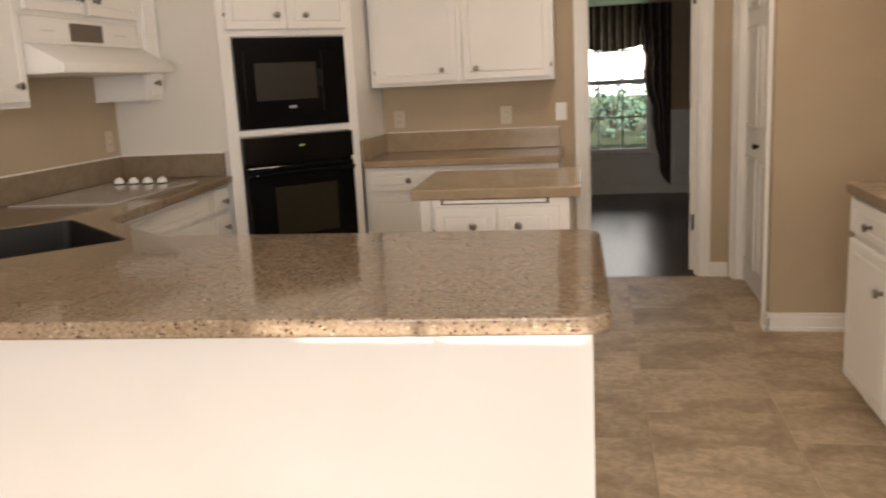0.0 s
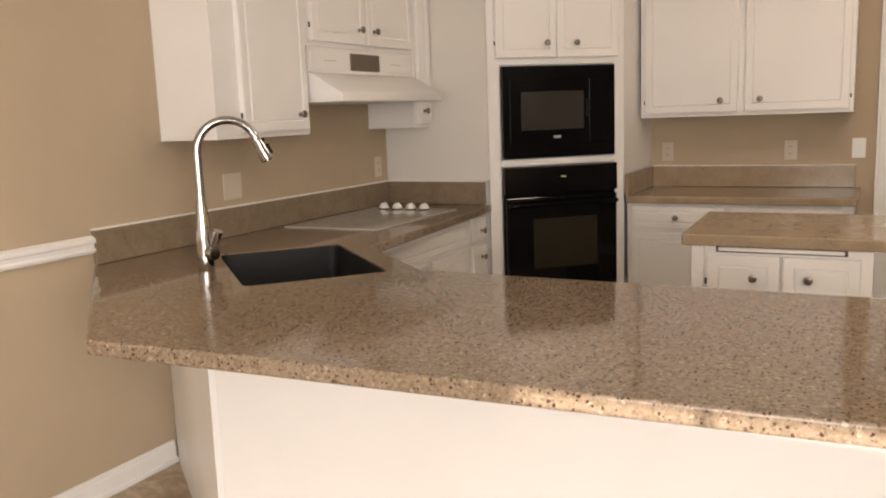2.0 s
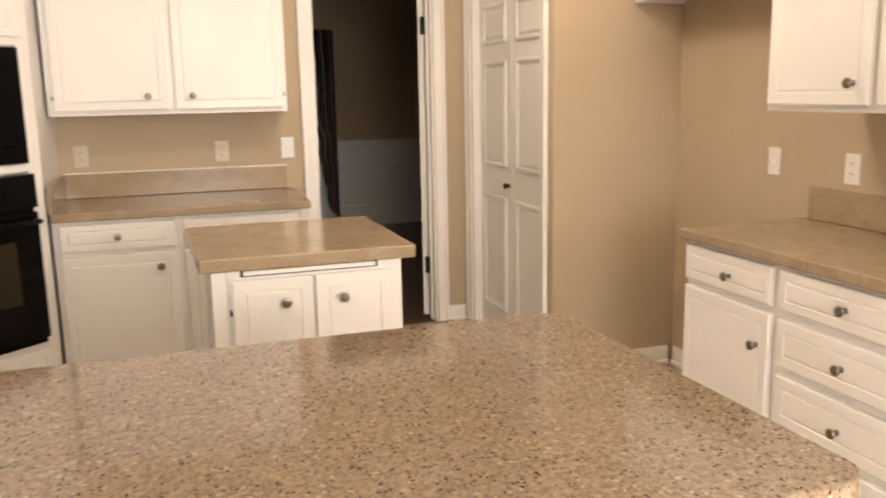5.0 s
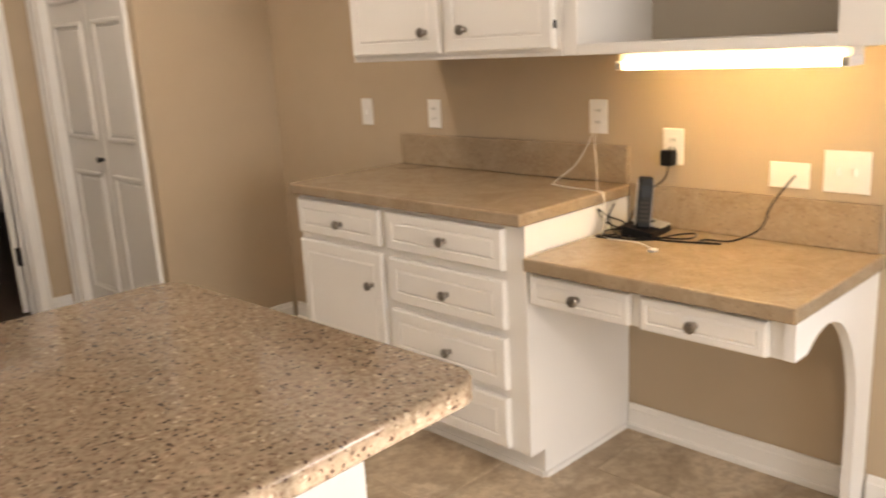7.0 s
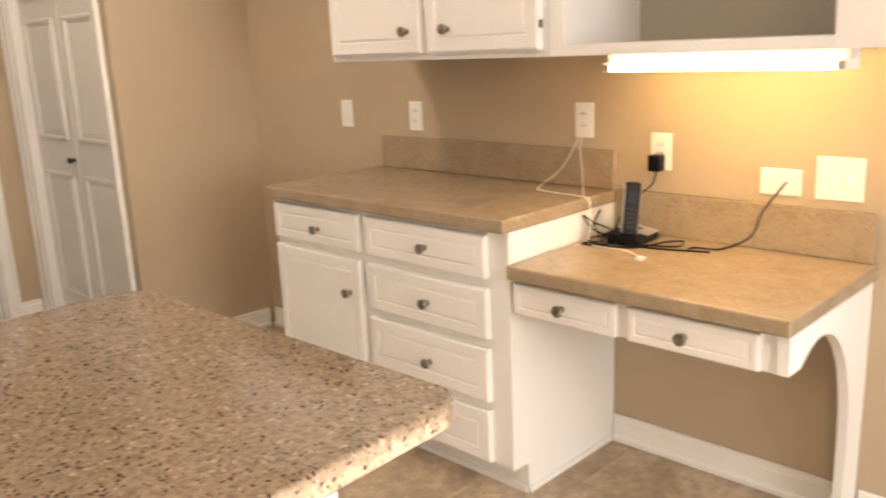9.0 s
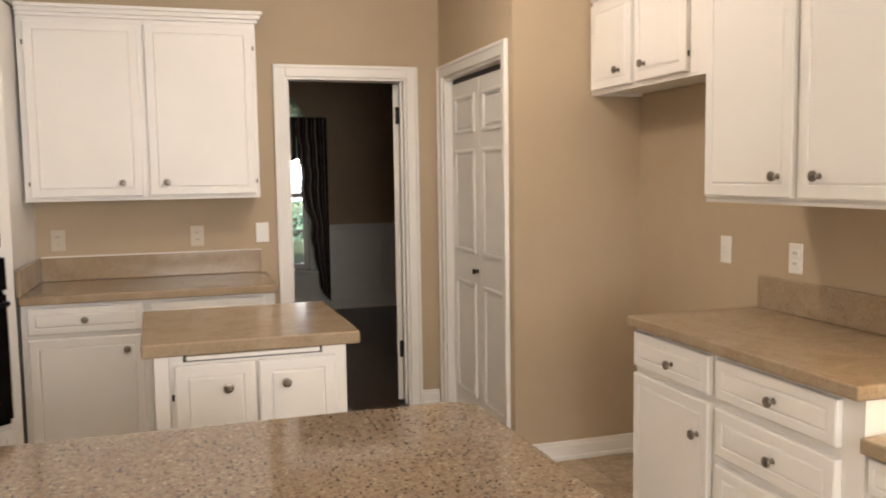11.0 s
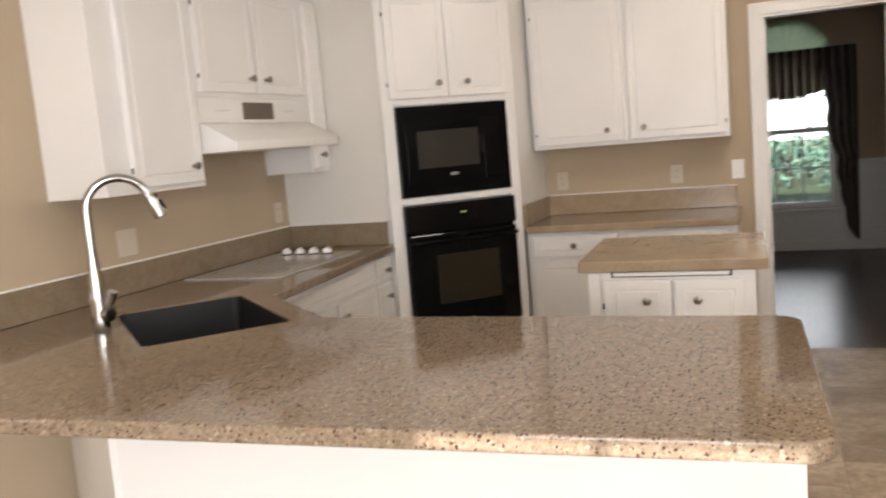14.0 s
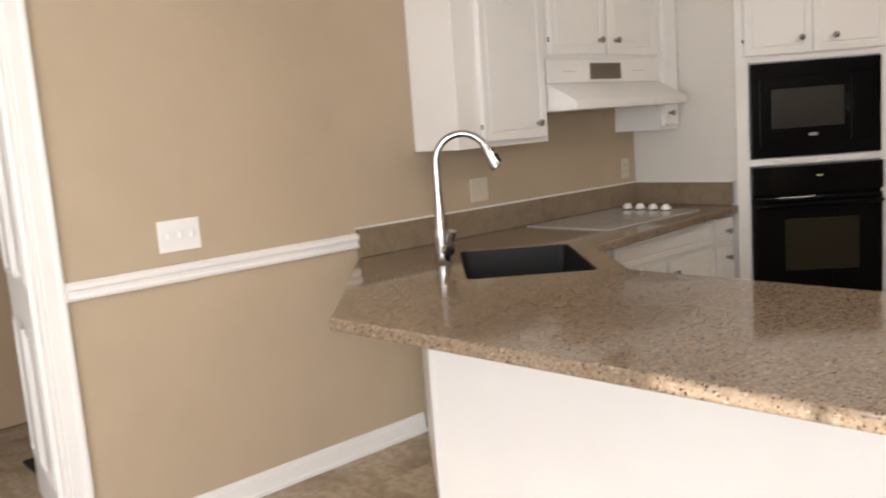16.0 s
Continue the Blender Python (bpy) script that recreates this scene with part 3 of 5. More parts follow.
def frame_casing(name, label, w, h, m, cw=0.07):
    """A door casing round an opening that starts at the frame's origin and runs along x; front towards -y."""
    ob = thing(name, m, label, "door frame", kind="structure")
    for nm, r in (("side_casing", (-cw, 0, 0, h + cw)), ("side_casing", (w, w + cw, 0, h + cw)), ("head_casing", (0, w, h, h + cw))):
        bm = boxes((r[0], r[1], -0.016, -0.001, r[2], r[3]), bev=0.004)
        if nm == "side_casing":
            e = r[0] if r[0] < 0 else r[1] - 0.02
            box(bm, e, e + 0.02, -0.024, -0.014, r[2], r[3] - 0.004, 0.004)
        else:
            box(bm, r[0] - cw + 0.002, r[1] + cw - 0.002, -0.024, -0.014, r[3] - 0.02, r[3] - 0.001, 0.004)
        part(nm, bm, TRIM, ob)
    bm = boxes((-0.001, 0.014, 0.001, 0.119, 0, h), (w - 0.014, w + 0.001, 0.001, 0.119, 0, h), (0.014, w - 0.014, 0.001, 0.119, h - 0.014, h + 0.001), (0.014, 0.026, 0.05, 0.062, 0, h - 0.014), (w - 0.026, w - 0.014, 0.05, 0.062, 0, h - 0.014))
    part("jamb", bm, TRIM, ob)
    return ob


ff = frame_casing("door_frame_dining", "white painted casing round the dining room doorway", DX1 - DX0, DH, pose(DX0, YB, 0))
for z in (0.34, 1.80):
    x = DX1 - DX0 - 0.0142
    bm = boxes((x - 0.004, x, 0.064, 0.116, z - 0.05, z + 0.05))
    tube(bm, [(x - 0.012, 0.123, z - 0.052), (x - 0.012, 0.123, z + 0.052)], 0.012, 10)
    part("hinge", bm, HINGE, ff, "dark bronze butt hinge")
frame_casing("door_frame_pantry", "white painted casing round the pantry closet", BY1 - BY0, DH, pose(XP, BY1, 0, 0, 0, -90))
frame_casing("door_frame_side", "bright white casing round the side doorway", LY1 - LY0, DH, pose(XL, LY0, 0, 0, 0, 90))


def baseboard(name, runs, label="white painted baseboard with a shoe moulding"):
    """runs: x0, y0, x1, y1, side: the way that the wall faces."""
    bm = bmesh.new()
    for x0, y0, x1, y1, (nx, ny) in runs:
        for d, z0, z1 in ((0.014, 0.0, 0.095), (0.018, 0.0, 0.075), (0.028, 0.0, 0.022)):
            xs = sorted((x0, x1)) if nx == 0 else sorted((x0 + 0.001 * nx, x0 + d * nx))
            ys = sorted((y0, y1)) if ny == 0 else sorted((y0 + 0.001 * ny, y0 + d * ny))
            box(bm, xs[0], xs[1], ys[0], ys[1], z0, z1, 0.003, 1)
    solid(name, bm, TRIM, label, "baseboard")


baseboard("baseboard_north", [(DX1 + 0.072, YB, XP - 0.03, YB, (0, -1))])
baseboard("baseboard_pantry", [(XP, YP - 0.028, XP, BY0 - 0.072, (-1, 0)), (XP, YP, XR - 0.03, YP, (0, -1))])
baseboard("baseboard_east", [(XR, 3.87, XR, YP - 0.03, (-1, 0)), (XR, 1.98, XR, 2.74, (-1, 0)), (XR, HY1 - 0.028, XR, 1.935, (-1, 0)), (XR - 0.028, HY1, XR + 0.12, HY1, (0, -1)), (XR, YN, XR, HY0, (-1, 0))])
baseboard("baseboard_west", [(XL, LY1 + 0.072, XL, 3.0, (1, 0)), (XL, YN, XL, LY0 - 0.072, (1, 0))])
# thin white sheet over the plain wall end, imitates the light falling there
solid("lit_wall_end", boxes((XR + 0.001, XR + 0.119, HY1 - 0.012, HY1 - 0.001, 0.1, 2.36)), TRIM, "white sheet on the end of the wall, the light on it put into its colour", "trim")
bm = boxes((XL + 0.001, XL + 0.018, LY1 + 0.072, 2.70, 0.932, 0.998), bev=0.004)
box(bm, XL + 0.001, XL + 0.030, LY1 + 0.072, 2.70, 0.968, 0.992, 0.007)
box(bm, XL + 0.001, XL + 0.024, LY1 + 0.072, 2.70, 0.938, 0.952, 0.004)
solid("chair_rail", bm, TRIM, "white painted chair rail on the tan wall", "trim")


# ---- doors ----
def panels(bm, y, sgn, rects):
    for x0, x1, z0, z1 in rects:
        for r in ((x0, x1, z0, z0 + 0.024), (x0, x1, z1 - 0.024, z1), (x0, x0 + 0.024, z0, z1), (x1 - 0.024, x1, z0, z1)):
            box(bm, r[0], r[1], min(y, y + sgn * 0.014), max(y, y + sgn * 0.014), r[2], r[3], 0.006, 1)
        box(bm, x0 + 0.035, x1 - 0.035, min(y, y + sgn * 0.008), max(y, y + sgn * 0.008), z0 + 0.035, z1 - 0.035, 0.0075, 1)


def lever_knob(bm, m):
    lathe(bm, [(0.028, 0), (0.028, 0.006), (0.012, 0.012), (0.012, 0.03), (0.024, 0.042), (0.027, 0.055), (0.020, 0.068), (0.004, 0.072)], m, 16)


bif = thing("bifold_door", pose(XP + 0.05, BY1 - 0.015, 0, 0, 0, -90), "white six-panel bifold closet door, closed", "door", kind="structure")
LW = (BY1 - BY0 - 0.03) / 2
for k in (0, 1):
    x0 = k * LW + 0.002
    bm = boxes((x0, x0 + LW - 0.004, 0, 0.032, 0.012, DH - 0.045), bev=0.003)
    for z0, z1 in ((0.15, 0.82), (0.985, 1.575), (1.665, 1.885)):
        panels(bm, 0.0, -1, [(x0 + 0.068, x0 + LW - 0.068, z0, z1)])
    lf = part("door_leaf", bm, TRIM, bif)
    if k == 0:
        bm = bmesh.new()
        lathe(bm, [(0.012, 0), (0.008, 0.012), (0.016, 0.022), (0.017, 0.030), (0.004, 0.036)], pose(LW - 0.04, 0, 0.89, 90, 0, 0), 14)
        part("knob", bm, HINGE, lf, "small dark bronze knob", True)
part("track", boxes((0, 2 * LW, 0.004, 0.03, DH - 0.044, DH - 0.016)), HINGE, bif)

dd = thing("dining_door", pose(DX1 - 0.018, YB + 0.122, 0, 0, 0, 64), "white panelled door standing open into the dining room", "door", kind="structure")
bm = boxes((0.0, 0.70, 0.0, 0.035, 0.012, DH - 0.02), bev=0.003)
part("door_leaf", bm, TRIM, dd)

sd = thing("side_door", pose(XL - 0.035, LY1 - 0.012, 0, 0, 0, 171.5), "white panelled door standing ajar in the side doorway", "door", kind="structure")
bm = boxes((0.0, 0.78, -0.036, 0.0, 0.012, DH - 0.02), bev=0.003)
for x0, x1 in ((0.10, 0.35), (0.43, 0.68)):
    panels(bm, 0.0, 1, [(x0, x1, 0.22, 0.80), (x0, x1, 0.98, 1.60), (x0, x1, 1.70, 1.88)])
lf = part("door_leaf", bm, TRIM, sd)
bm = bmesh.new()
lever_knob(bm, pose(0.72, 0, 1.31, -90, 0, 0))
part("knob", bm, NICKEL, lf, "round brushed nickel knob", True)

# south windows behind the walker
for k, (xa, xb) in enumerate(WX):
    wd = thing("window_%d" % (k + 2), pose(xa, YN - 0.06, wz0), "unseen white sash window placed for daylight", "window", kind="structure")
    w, h = xb - xa, wz1 - wz0
    bm = boxes((0, 0.045, -0.03, 0.03, 0, h), (w - 0.045, w, -0.03, 0.03, 0, h), (0.045, w - 0.045, -0.03, 0.03, 0, 0.05), (0.045, w - 0.045, -0.03, 0.03, h - 0.05, h), (0.045, w - 0.045, -0.025, 0.025, h / 2 - 0.02, h / 2 + 0.02), (w / 2 - 0.012, w / 2 + 0.012, -0.012, 0.012, 0.05, h - 0.05))
    part("window_frame", bm, TRIM, wd)
    # added sheet, trims the sun to a slot imitating the counter edge's reflection
    part("sun_blocker", boxes((0.0, w, 0.035, 0.039, 0.0, 1.279 if k else h)), BLOCKER, wd)
    g = part("pane", boxes((0.045, w - 0.045, -0.003, 0.003, 0.05, h - 0.05)), GLASS, wd)
    g.visible_shadow = False

# window added out of view as an opening for the east side light
wd = thing("window_4", pose(XR + 0.06, EY1, wz0, 0, 0, -90), "unseen white sash window placed for daylight", "window", kind="structure")
w, h = EY1 - EY0, wz1 - wz0
part("window_frame", boxes((0, 0.045, -0.03, 0.03, 0, h), (w - 0.045, w, -0.03, 0.03, 0, h), (0.045, w - 0.045, -0.03, 0.03, 0, 0.05), (0.045, w - 0.045, -0.03, 0.03, h - 0.05, h), (0.045, w - 0.045, -0.025, 0.025, h / 2 - 0.02, h / 2 + 0.02)), TRIM, wd)
g = part("pane", boxes((0.045, w - 0.045, -0.003, 0.003, 0.05, h - 0.05)), GLASS, wd)
g.visible_shadow = False

# ---- cabinets ----


def knob_mesh():
    bm = bmesh.new()
    lathe(bm, [(0.0095, 0.0), (0.0095, 0.003), (0.006, 0.006), (0.0055, 0.013), (0.011, 0.018), (0.0158, 0.0215), (0.0165, 0.025), (0.0145, 0.0285), (0.0155, 0.0295), (0.009, 0.0318), (0.0085, 0.0305), (0.0005, 0.0315)], pose(0, 0, 0, 90, 0, 0), 18)
    return mesh("knob", bm, NICKEL, True)


KNOB = knob_mesh()


def front(bm, x0, x1, z0, z1, y=0.0, t=0.02, rail=0.048):
    """A painted door or drawer front with a routed bead, its back at y, facing -y."""
    m = Matrix.LocRotScale(((x0 + x1) / 2, y - t / 2, (z0 + z1) / 2), None, (x1 - x0, t, z1 - z0))
    vs = bmesh.ops.create_cube(bm, size=1.0, matrix=m)["verts"]
    fs = {f for v in vs for f in v.link_faces}
    face = min(fs, key=lambda f: f.calc_center_median().y)
    rail = min(rail, 0.28 * min(x1 - x0, z1 - z0))
    bmesh.ops.inset_individual(bm, faces=[face], thickness=0.007, depth=0.0)
    for v in face.verts:
        v.co.y -= 0.003
    bmesh.ops.inset_individual(bm, faces=[face], thickness=rail, depth=0.0)
    bmesh.ops.inset_individual(bm, faces=[face], thickness=0.004, depth=-0.0045)
    bmesh.ops.inset_individual(bm, faces=[face], thickness=0.011, depth=0.0045)


def add_front(th, kind, x0, x1, z0, z1, y, knob=None, hinges=(), rail=0.048):
    bm = bmesh.new()
    front(bm, x0, x1, z0, z1, y, rail=rail)
    ob = part(kind, bm, CAB, th)
    for hx, hz in hinges:
        hb = bmesh.new()
        tube(hb, [(hx, y - 0.012, hz - 0.011), (hx, y - 0.012, hz + 0.011)], 0.0042, 8)
        part("hinge", hb, HINGE, ob, "dark bronze hinge pin")
    if knob:
        share("knob", KNOB, ob, pose(knob[0], y - 0.0225, knob[1]), "round brushed nickel knob")
    return ob


def crown(bm, x0, x1, d, z, left=True, right=True):
    for k, (o, h0, h1) in enumerate(((0.012, 0.0, 0.02), (0.026, 0.02, 0.042), (0.038, 0.042, 0.062))):
        box(bm, x0 - (o if left else 0), x1 + (o if right else 0), -d - o, -0.002, z + h0, z + h1, 0.003, 1)


def wall_cabinet(name, m, w, d, z0, z1, doors, label, fronts=None, top=True, cl=True, cr=True):
    """doors: x0, x1, knob x; frame origin at the wall on the floor, width along x."""
    th = thing(name, m @ pose(0, 0, z0), label, "cabinet", "wall cabinets")
    h = z1 - z0
    part("body", boxes((0, w, -d, -0.002, 0.012, h), bev=0.002), CAB, th)
    part("bottom_rail", boxes((0.0, w, -d, -d + 0.018, 0, 0.0118)), CAB, th)
    for x in (0.0, w - 0.018):
        part("side_lip", boxes((x, x + 0.018, -d + 0.0182, -0.002, 0, 0.0118)), CAB, th)
    if top:
        bm = bmesh.new()
        crown(bm, 0, w, d, h, cl, cr)
        part("crown_moulding", bm, CAB, th)
    for x0, x1, kx in doors:
        hx = x0 - 0.004 if kx > (x0 + x1) / 2 else x1 + 0.004
        add_front(th, "door", x0, x1, 0.012 + 0.01, h - 0.025, -d - 0.001, (kx, 0.09), ((hx, 0.09), (hx, h - 0.13)))
    return th


UB, UT = 1.325, 2.25
wall_cabinet("wall_cabinet", pose(-1.10, YB, 0), 1.16, 0.29, UB, UT, [(0.03, 0.563, 0.467), (0.597, 1.14, 0.683)], "white two-door wall cabinet above the back counter", cl=False)
# left run: tall one, one over the hood, narrow one
LW1 = pose(XL, 3.08, 0, 0, 0, 90)
wall_cabinet("wall_cabinet", LW1, 0.596, 0.30, UB, UT, [(0.14, 0.57, 0.50)], "white single-door wall cabinet beside the range hood", cr=False)
wall_cabinet("wall_cabinet", pose(XL, 3.678, 0, 0, 0, 90), 0.95, 0.30, 1.715, UT, [(0.025, 0.46, 0.405), (0.485, 0.925, 0.54)], "white two-door wall cabinet above the range hood", cl=False, cr=False)
wall_cabinet("wall_cabinet", pose(XL, 4.63, 0, 0, 0, 90), 0.184, 0.30, UB, UT, [(0.03, 0.165, 0.075)], "narrow white wall cabinet beside the oven tower", cl=False, cr=False)
# right run
wall_cabinet("wall_cabinet", pose(XR, 3.65, 0, 0, 0, -90), 0.945, 0.41, UB, UT, [(0.02, 0.462, 0.405), (0.492, 0.925, 0.583)], "white two-door wall cabinet beside the open shelf", cr=False)
wall_cabinet("wall_cabinet", pose(XR, YP - 0.004, 0, 0, 0, -90), 1.145, 0.27, 1.805, UT, [(0.025, 0.40, 0.30), (0.43, 0.83, 0.52)], "short white wall cabinet above the refrigerator space", cl=False, cr=False)
sh = thing("open_shelf_cabinet", pose(XR, 2.703, UB, 0, 0, -90), "white open display cabinet with a task light beneath", "cabinet", "wall cabinets")
w, d, h = 0.895, 0.41, UT - UB
part("side_panel", boxes((0, 0.05, -d, -0.002, 0, h), bev=0.002), CAB, sh)
part("side_panel", boxes((w - 0.135, w, -d, -0.002, 0, h), bev=0.002), CAB, sh)
part("bottom_panel", boxes((0.0505, w - 0.1355, -d, -0.002, 0, 0.03), bev=0.002), CAB, sh)
part("top_panel", boxes((0.0505, w - 0.1355, -d, -0.002, h - 0.06, h), bev=0.002), CAB, sh)
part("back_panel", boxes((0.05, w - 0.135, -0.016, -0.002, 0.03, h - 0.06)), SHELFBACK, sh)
part("shelf", boxes((0.05, w - 0.135, -d + 0.03, -0.016, 0.44, 0.46)), CAB, sh)
bm = bmesh.new()
crown(bm, 0, w, d, h, False, True)
part("crown_moulding", bm, CAB, sh)

lt = thing("task_light", pose(1.60, 2.60, UB - 0.002, 0, 0, -90), "white fluorescent tube light fixed under the open cabinet, lit", "light")
part("housing", boxes((0, 0.65, -0.02, 0.05, -0.022, 0), (0.0, 0.022, -0.042, 0.05, -0.048, -0.022), (0.628, 0.65, -0.042, 0.05, -0.048, -0.022), bev=0.003), CAB, lt)
bm = bmesh.new()
tube(bm, [(0.024, -0.02, -0.034), (0.626, -0.02, -0.034)], 0.013, 14)
part("tube", bm, TUBE, lt, "glowing white fluorescent tube", True)
for x in (0.012, 0.638):
    part("tube_socket", boxes((x - 0.009, x + 0.009, -0.045, -0.041, -0.045, -0.026), bev=0.002), GREYMARK, lt)


def base_cabinet(name, m, w, d, fronts, label, toe=True, z1=CT - 0.041):
    th = thing(name, m, label, "cabinet", "base cabinets")
    part("body", boxes((0, w, -d, -0.002, 0.10, z1), bev=0.002), CAB, th)
    part("toe_kick", boxes((0.0, w, -d + 0.07, -0.002, 0.0, 0.098), (0.0, w, -d + 0.062, -d + 0.0695, 0, 0.02)), CAB, th)
    for kind, x0, x1, z0, zz, knob in fronts:
        add_front(th, kind, x0, x1, z0, zz, -d - 0.001, knob)
    return th


base_cabinet("base_cabinet", pose(-1.10, YB, 0), 1.19, 0.60, [("drawer_front", 0.03, 0.545, 0.70, 0.828, (0.285, 0.765)), ("drawer_front", 0.585, 1.135, 0.70, 0.828, (0.86, 0.765)), ("door", 0.03, 0.545, 0.115, 0.675, (0.47, 0.61)), ("door", 0.585, 1.135, 0.115, 0.675, (0.66, 0.61))], "white base cabinet with drawers over doors")
side_base = base_cabinet("base_cabinet", pose(XR, 3.875, 0, 0, 0, -90), 1.125, 0.555, [("drawer_front", 0.015, 0.49, 0.70, 0.83, (0.278, 0.757)), ("door", 0.015, 0.49, 0.112, 0.672, (0.435, 0.553)),
             ("drawer_front", 0.53, 1.055, 0.70, 0.83, (0.813, 0.764)), ("drawer_front", 0.53, 1.055, 0.512, 0.668, (0.813, 0.585)), ("drawer_front", 0.53, 1.055, 0.312, 0.482, (0.813, 0.388)), ("drawer_front", 0.53, 1.055, 0.112, 0.282, (0.813, 0.19))], "white base cabinet with a door and a stack of drawers")
base_cabinet("base_cabinet", pose(XL, 3.45, 0, 0, 0, 90), 1.365, 0.615, [("drawer_front", 0.06, 0.22, 0.70, 0.828, None), ("drawer_front", 0.25, 1.14, 0.70, 0.828, None), ("door", 0.25, 0.68, 0.115, 0.675, (0.64, 0.61)), ("door", 0.71, 1.14, 0.115, 0.675, (0.75, 0.61)), ("drawer_front", 1.17, 1.35, 0.70, 0.828, (1.275, 0.755)), ("door", 1.17, 1.35, 0.115, 0.675, (1.275, 0.61))], "white base cabinet under the cooktop")

bm = boxes((1.1252, 1.130, -0.555, -0.002, 0.10, CT - 0.042), (1.1252, 1.130, -0.485, -0.002, 0, 0.0998))
box(bm, 1.1302, 1.141, -0.485, -0.03, 0.0, 0.02, 0.003, 1)
part("end_panel", bm, CAB, side_base)

# peninsula base with its diagonal end, and the diagonal sink base in the corner
pen = thing("peninsula_base", pose(-0.4, 2.6, 0), "white panelled peninsula base under the quartz top", "cabinet", "base cabinets")
foot = [(x + 0.4, y - 2.6) for x, y in ((-1.375, 2.235), (0.292, 2.300), (0.285, 2.92), (-1.14, 2.92), (-1.60, 3.34), (-1.78, 3.445), (XL + 0.003, 3.445), (XL + 0.003, 3.02))]
bm = bmesh.new()
prism(bm, foot, 0.0, CT - 0.041)
bmesh.ops.delete(bm, geom=[f for f in bm.faces if f.calc_center_median().z > 0.8], context="FACES_ONLY")
part("body", bm, CAB, pen)
bm = bmesh.new()
prism(bm, [(-0.985, -0.373), (0.700, -0.308), (0.700, -0.301), (-0.985, -0.366)], 0.0, CT - 0.043)
part("front_panel", bm, CAB, pen, "glossy white painted panel")
bm = bmesh.new()
prism(bm, [(-0.990, -0.362), (-0.978, -0.378), (-0.960, -0.374), (-0.975, -0.352)], 0.0, CT - 0.044)
part("corner_bead", bm, CAB, pen)

# island
isl = thing("kitchen_island", pose(-0.10, 4.34, 0), "white kitchen island cabinet with a pull-out board", "cabinet", "base cabinets")
part("body", boxes((-0.305, 0.295, -0.36, 0.34, 0.09, CT - 0.046), bev=0.002), CAB, isl)
part("toe_kick", boxes((-0.285, 0.275, -0.30, 0.32, 0, 0.088)), CAB, isl)
part("corner_post", boxes((-0.355, -0.306, -0.365, 0.345, 0.0, CT - 0.047), bev=0.004), CAB, isl)
add_front(isl, "door", -0.29, -0.022, 0.12, 0.808, -0.361, (-0.116, 0.726), ((-0.296, 0.70),))
add_front(isl, "door", -0.012, 0.255, 0.12, 0.808, -0.361, (0.08, 0.728), ())
part("pull_out_board", boxes((-0.25, 0.20, -0.375, -0.30, 0.823, 0.838), bev=0.003), CAB, isl, "thin pull-out board")
part("board_slot", boxes((-0.26, 0.21, -0.3625, -0.3600, 0.817, 0.8405)), SLOT, isl)


def rounded(pts, radii, n=6):
    out = []
    k = len(pts)
    for i in range(k):
        p, a, b = Vector(pts[i]), Vector(pts[i - 1]), Vector(pts[(i + 1) % k])
        r = radii[i]
        if not r:
            out.append((p.x, p.y))
            continue
        u, v = (a - p).normalized(), (b - p).normalized()
        half = math.acos(max(-1, min(1, u.dot(v)))) / 2
        off = r / math.tan(half)
        c = p + (u + v).normalized() * (r / math.sin(half))
        s, e = p + u * off - c, p + v * off - c
        for j in range(n + 1):
            w = (s * (1 - j / n) + e * (j / n)).normalized() * r
            out.append((c.x + w.x, c.y + w.y))
    return out


# countertops
SK = Matrix.Translation((-1.64, 2.968, 0)) @ Matrix.Rotation(radians(-41.5), 4, "Z")
sw, sl = 0.237, 0.352


def top_with_hole(bm, outer, hole, z0, z1, bev):
    """A slab with a hole: the outline is joined to the hole by two cuts."""
    n = len(hole)
    s = min(range(len(outer)), key=lambda i: (Vector(outer[i]) - Vector(hole[0])).length)
    far = n // 2
    e = min((i for i in range(len(outer)) if i != s), key=lambda i: (Vector(outer[i]) - Vector(hole[far])).length)
    lo = {}

    def v(p, z):
        key = (round(p[0], 5), round(p[1], 5), z)
        if key not in lo:
            lo[key] = bm.verts.new((p[0], p[1], z))
        return lo[key]
    a = []
    i = s
    while True:
        a.append(outer[i])
        if i == e:
            break
        i = (i + 1) % len(outer)
    b = []
    i = e
    while True:
        b.append(outer[i])
        if i == s:
            break
        i = (i + 1) % len(outer)
    h1 = hole[:far + 1][::-1]
    h2 = [hole[i % n] for i in range(far, n + 1)][::-1]
    for z in (z0, z1):
        bm.faces.new([v(p, z) for p in a + h1])
        bm.faces.new([v(p, z) for p in b + h2])
    for ring in (outer, hole):
        for p, q in zip(ring, ring[1:] + ring[:1]):
            bm.faces.new((v(p, z0), v(q, z0), v(q, z1), v(p, z1)))
    bmesh.ops.recalc_face_normals(bm, faces=bm.faces)
    rim = set((round(p[0], 4), round(p[1], 4)) for p in outer)
    es = [ed for ed in bm.edges if abs(ed.verts[0].co.z - ed.verts[1].co.z) < 1e-6 and all((round(x.co.x, 4), round(x.co.y, 4)) in rim for x in ed.verts) and any(len(f.verts) == 4 for f in ed.link_faces)]
    bmesh.ops.bevel(bm, geom=es, offset=bev, segments=3, affect="EDGES", profile=0.5)


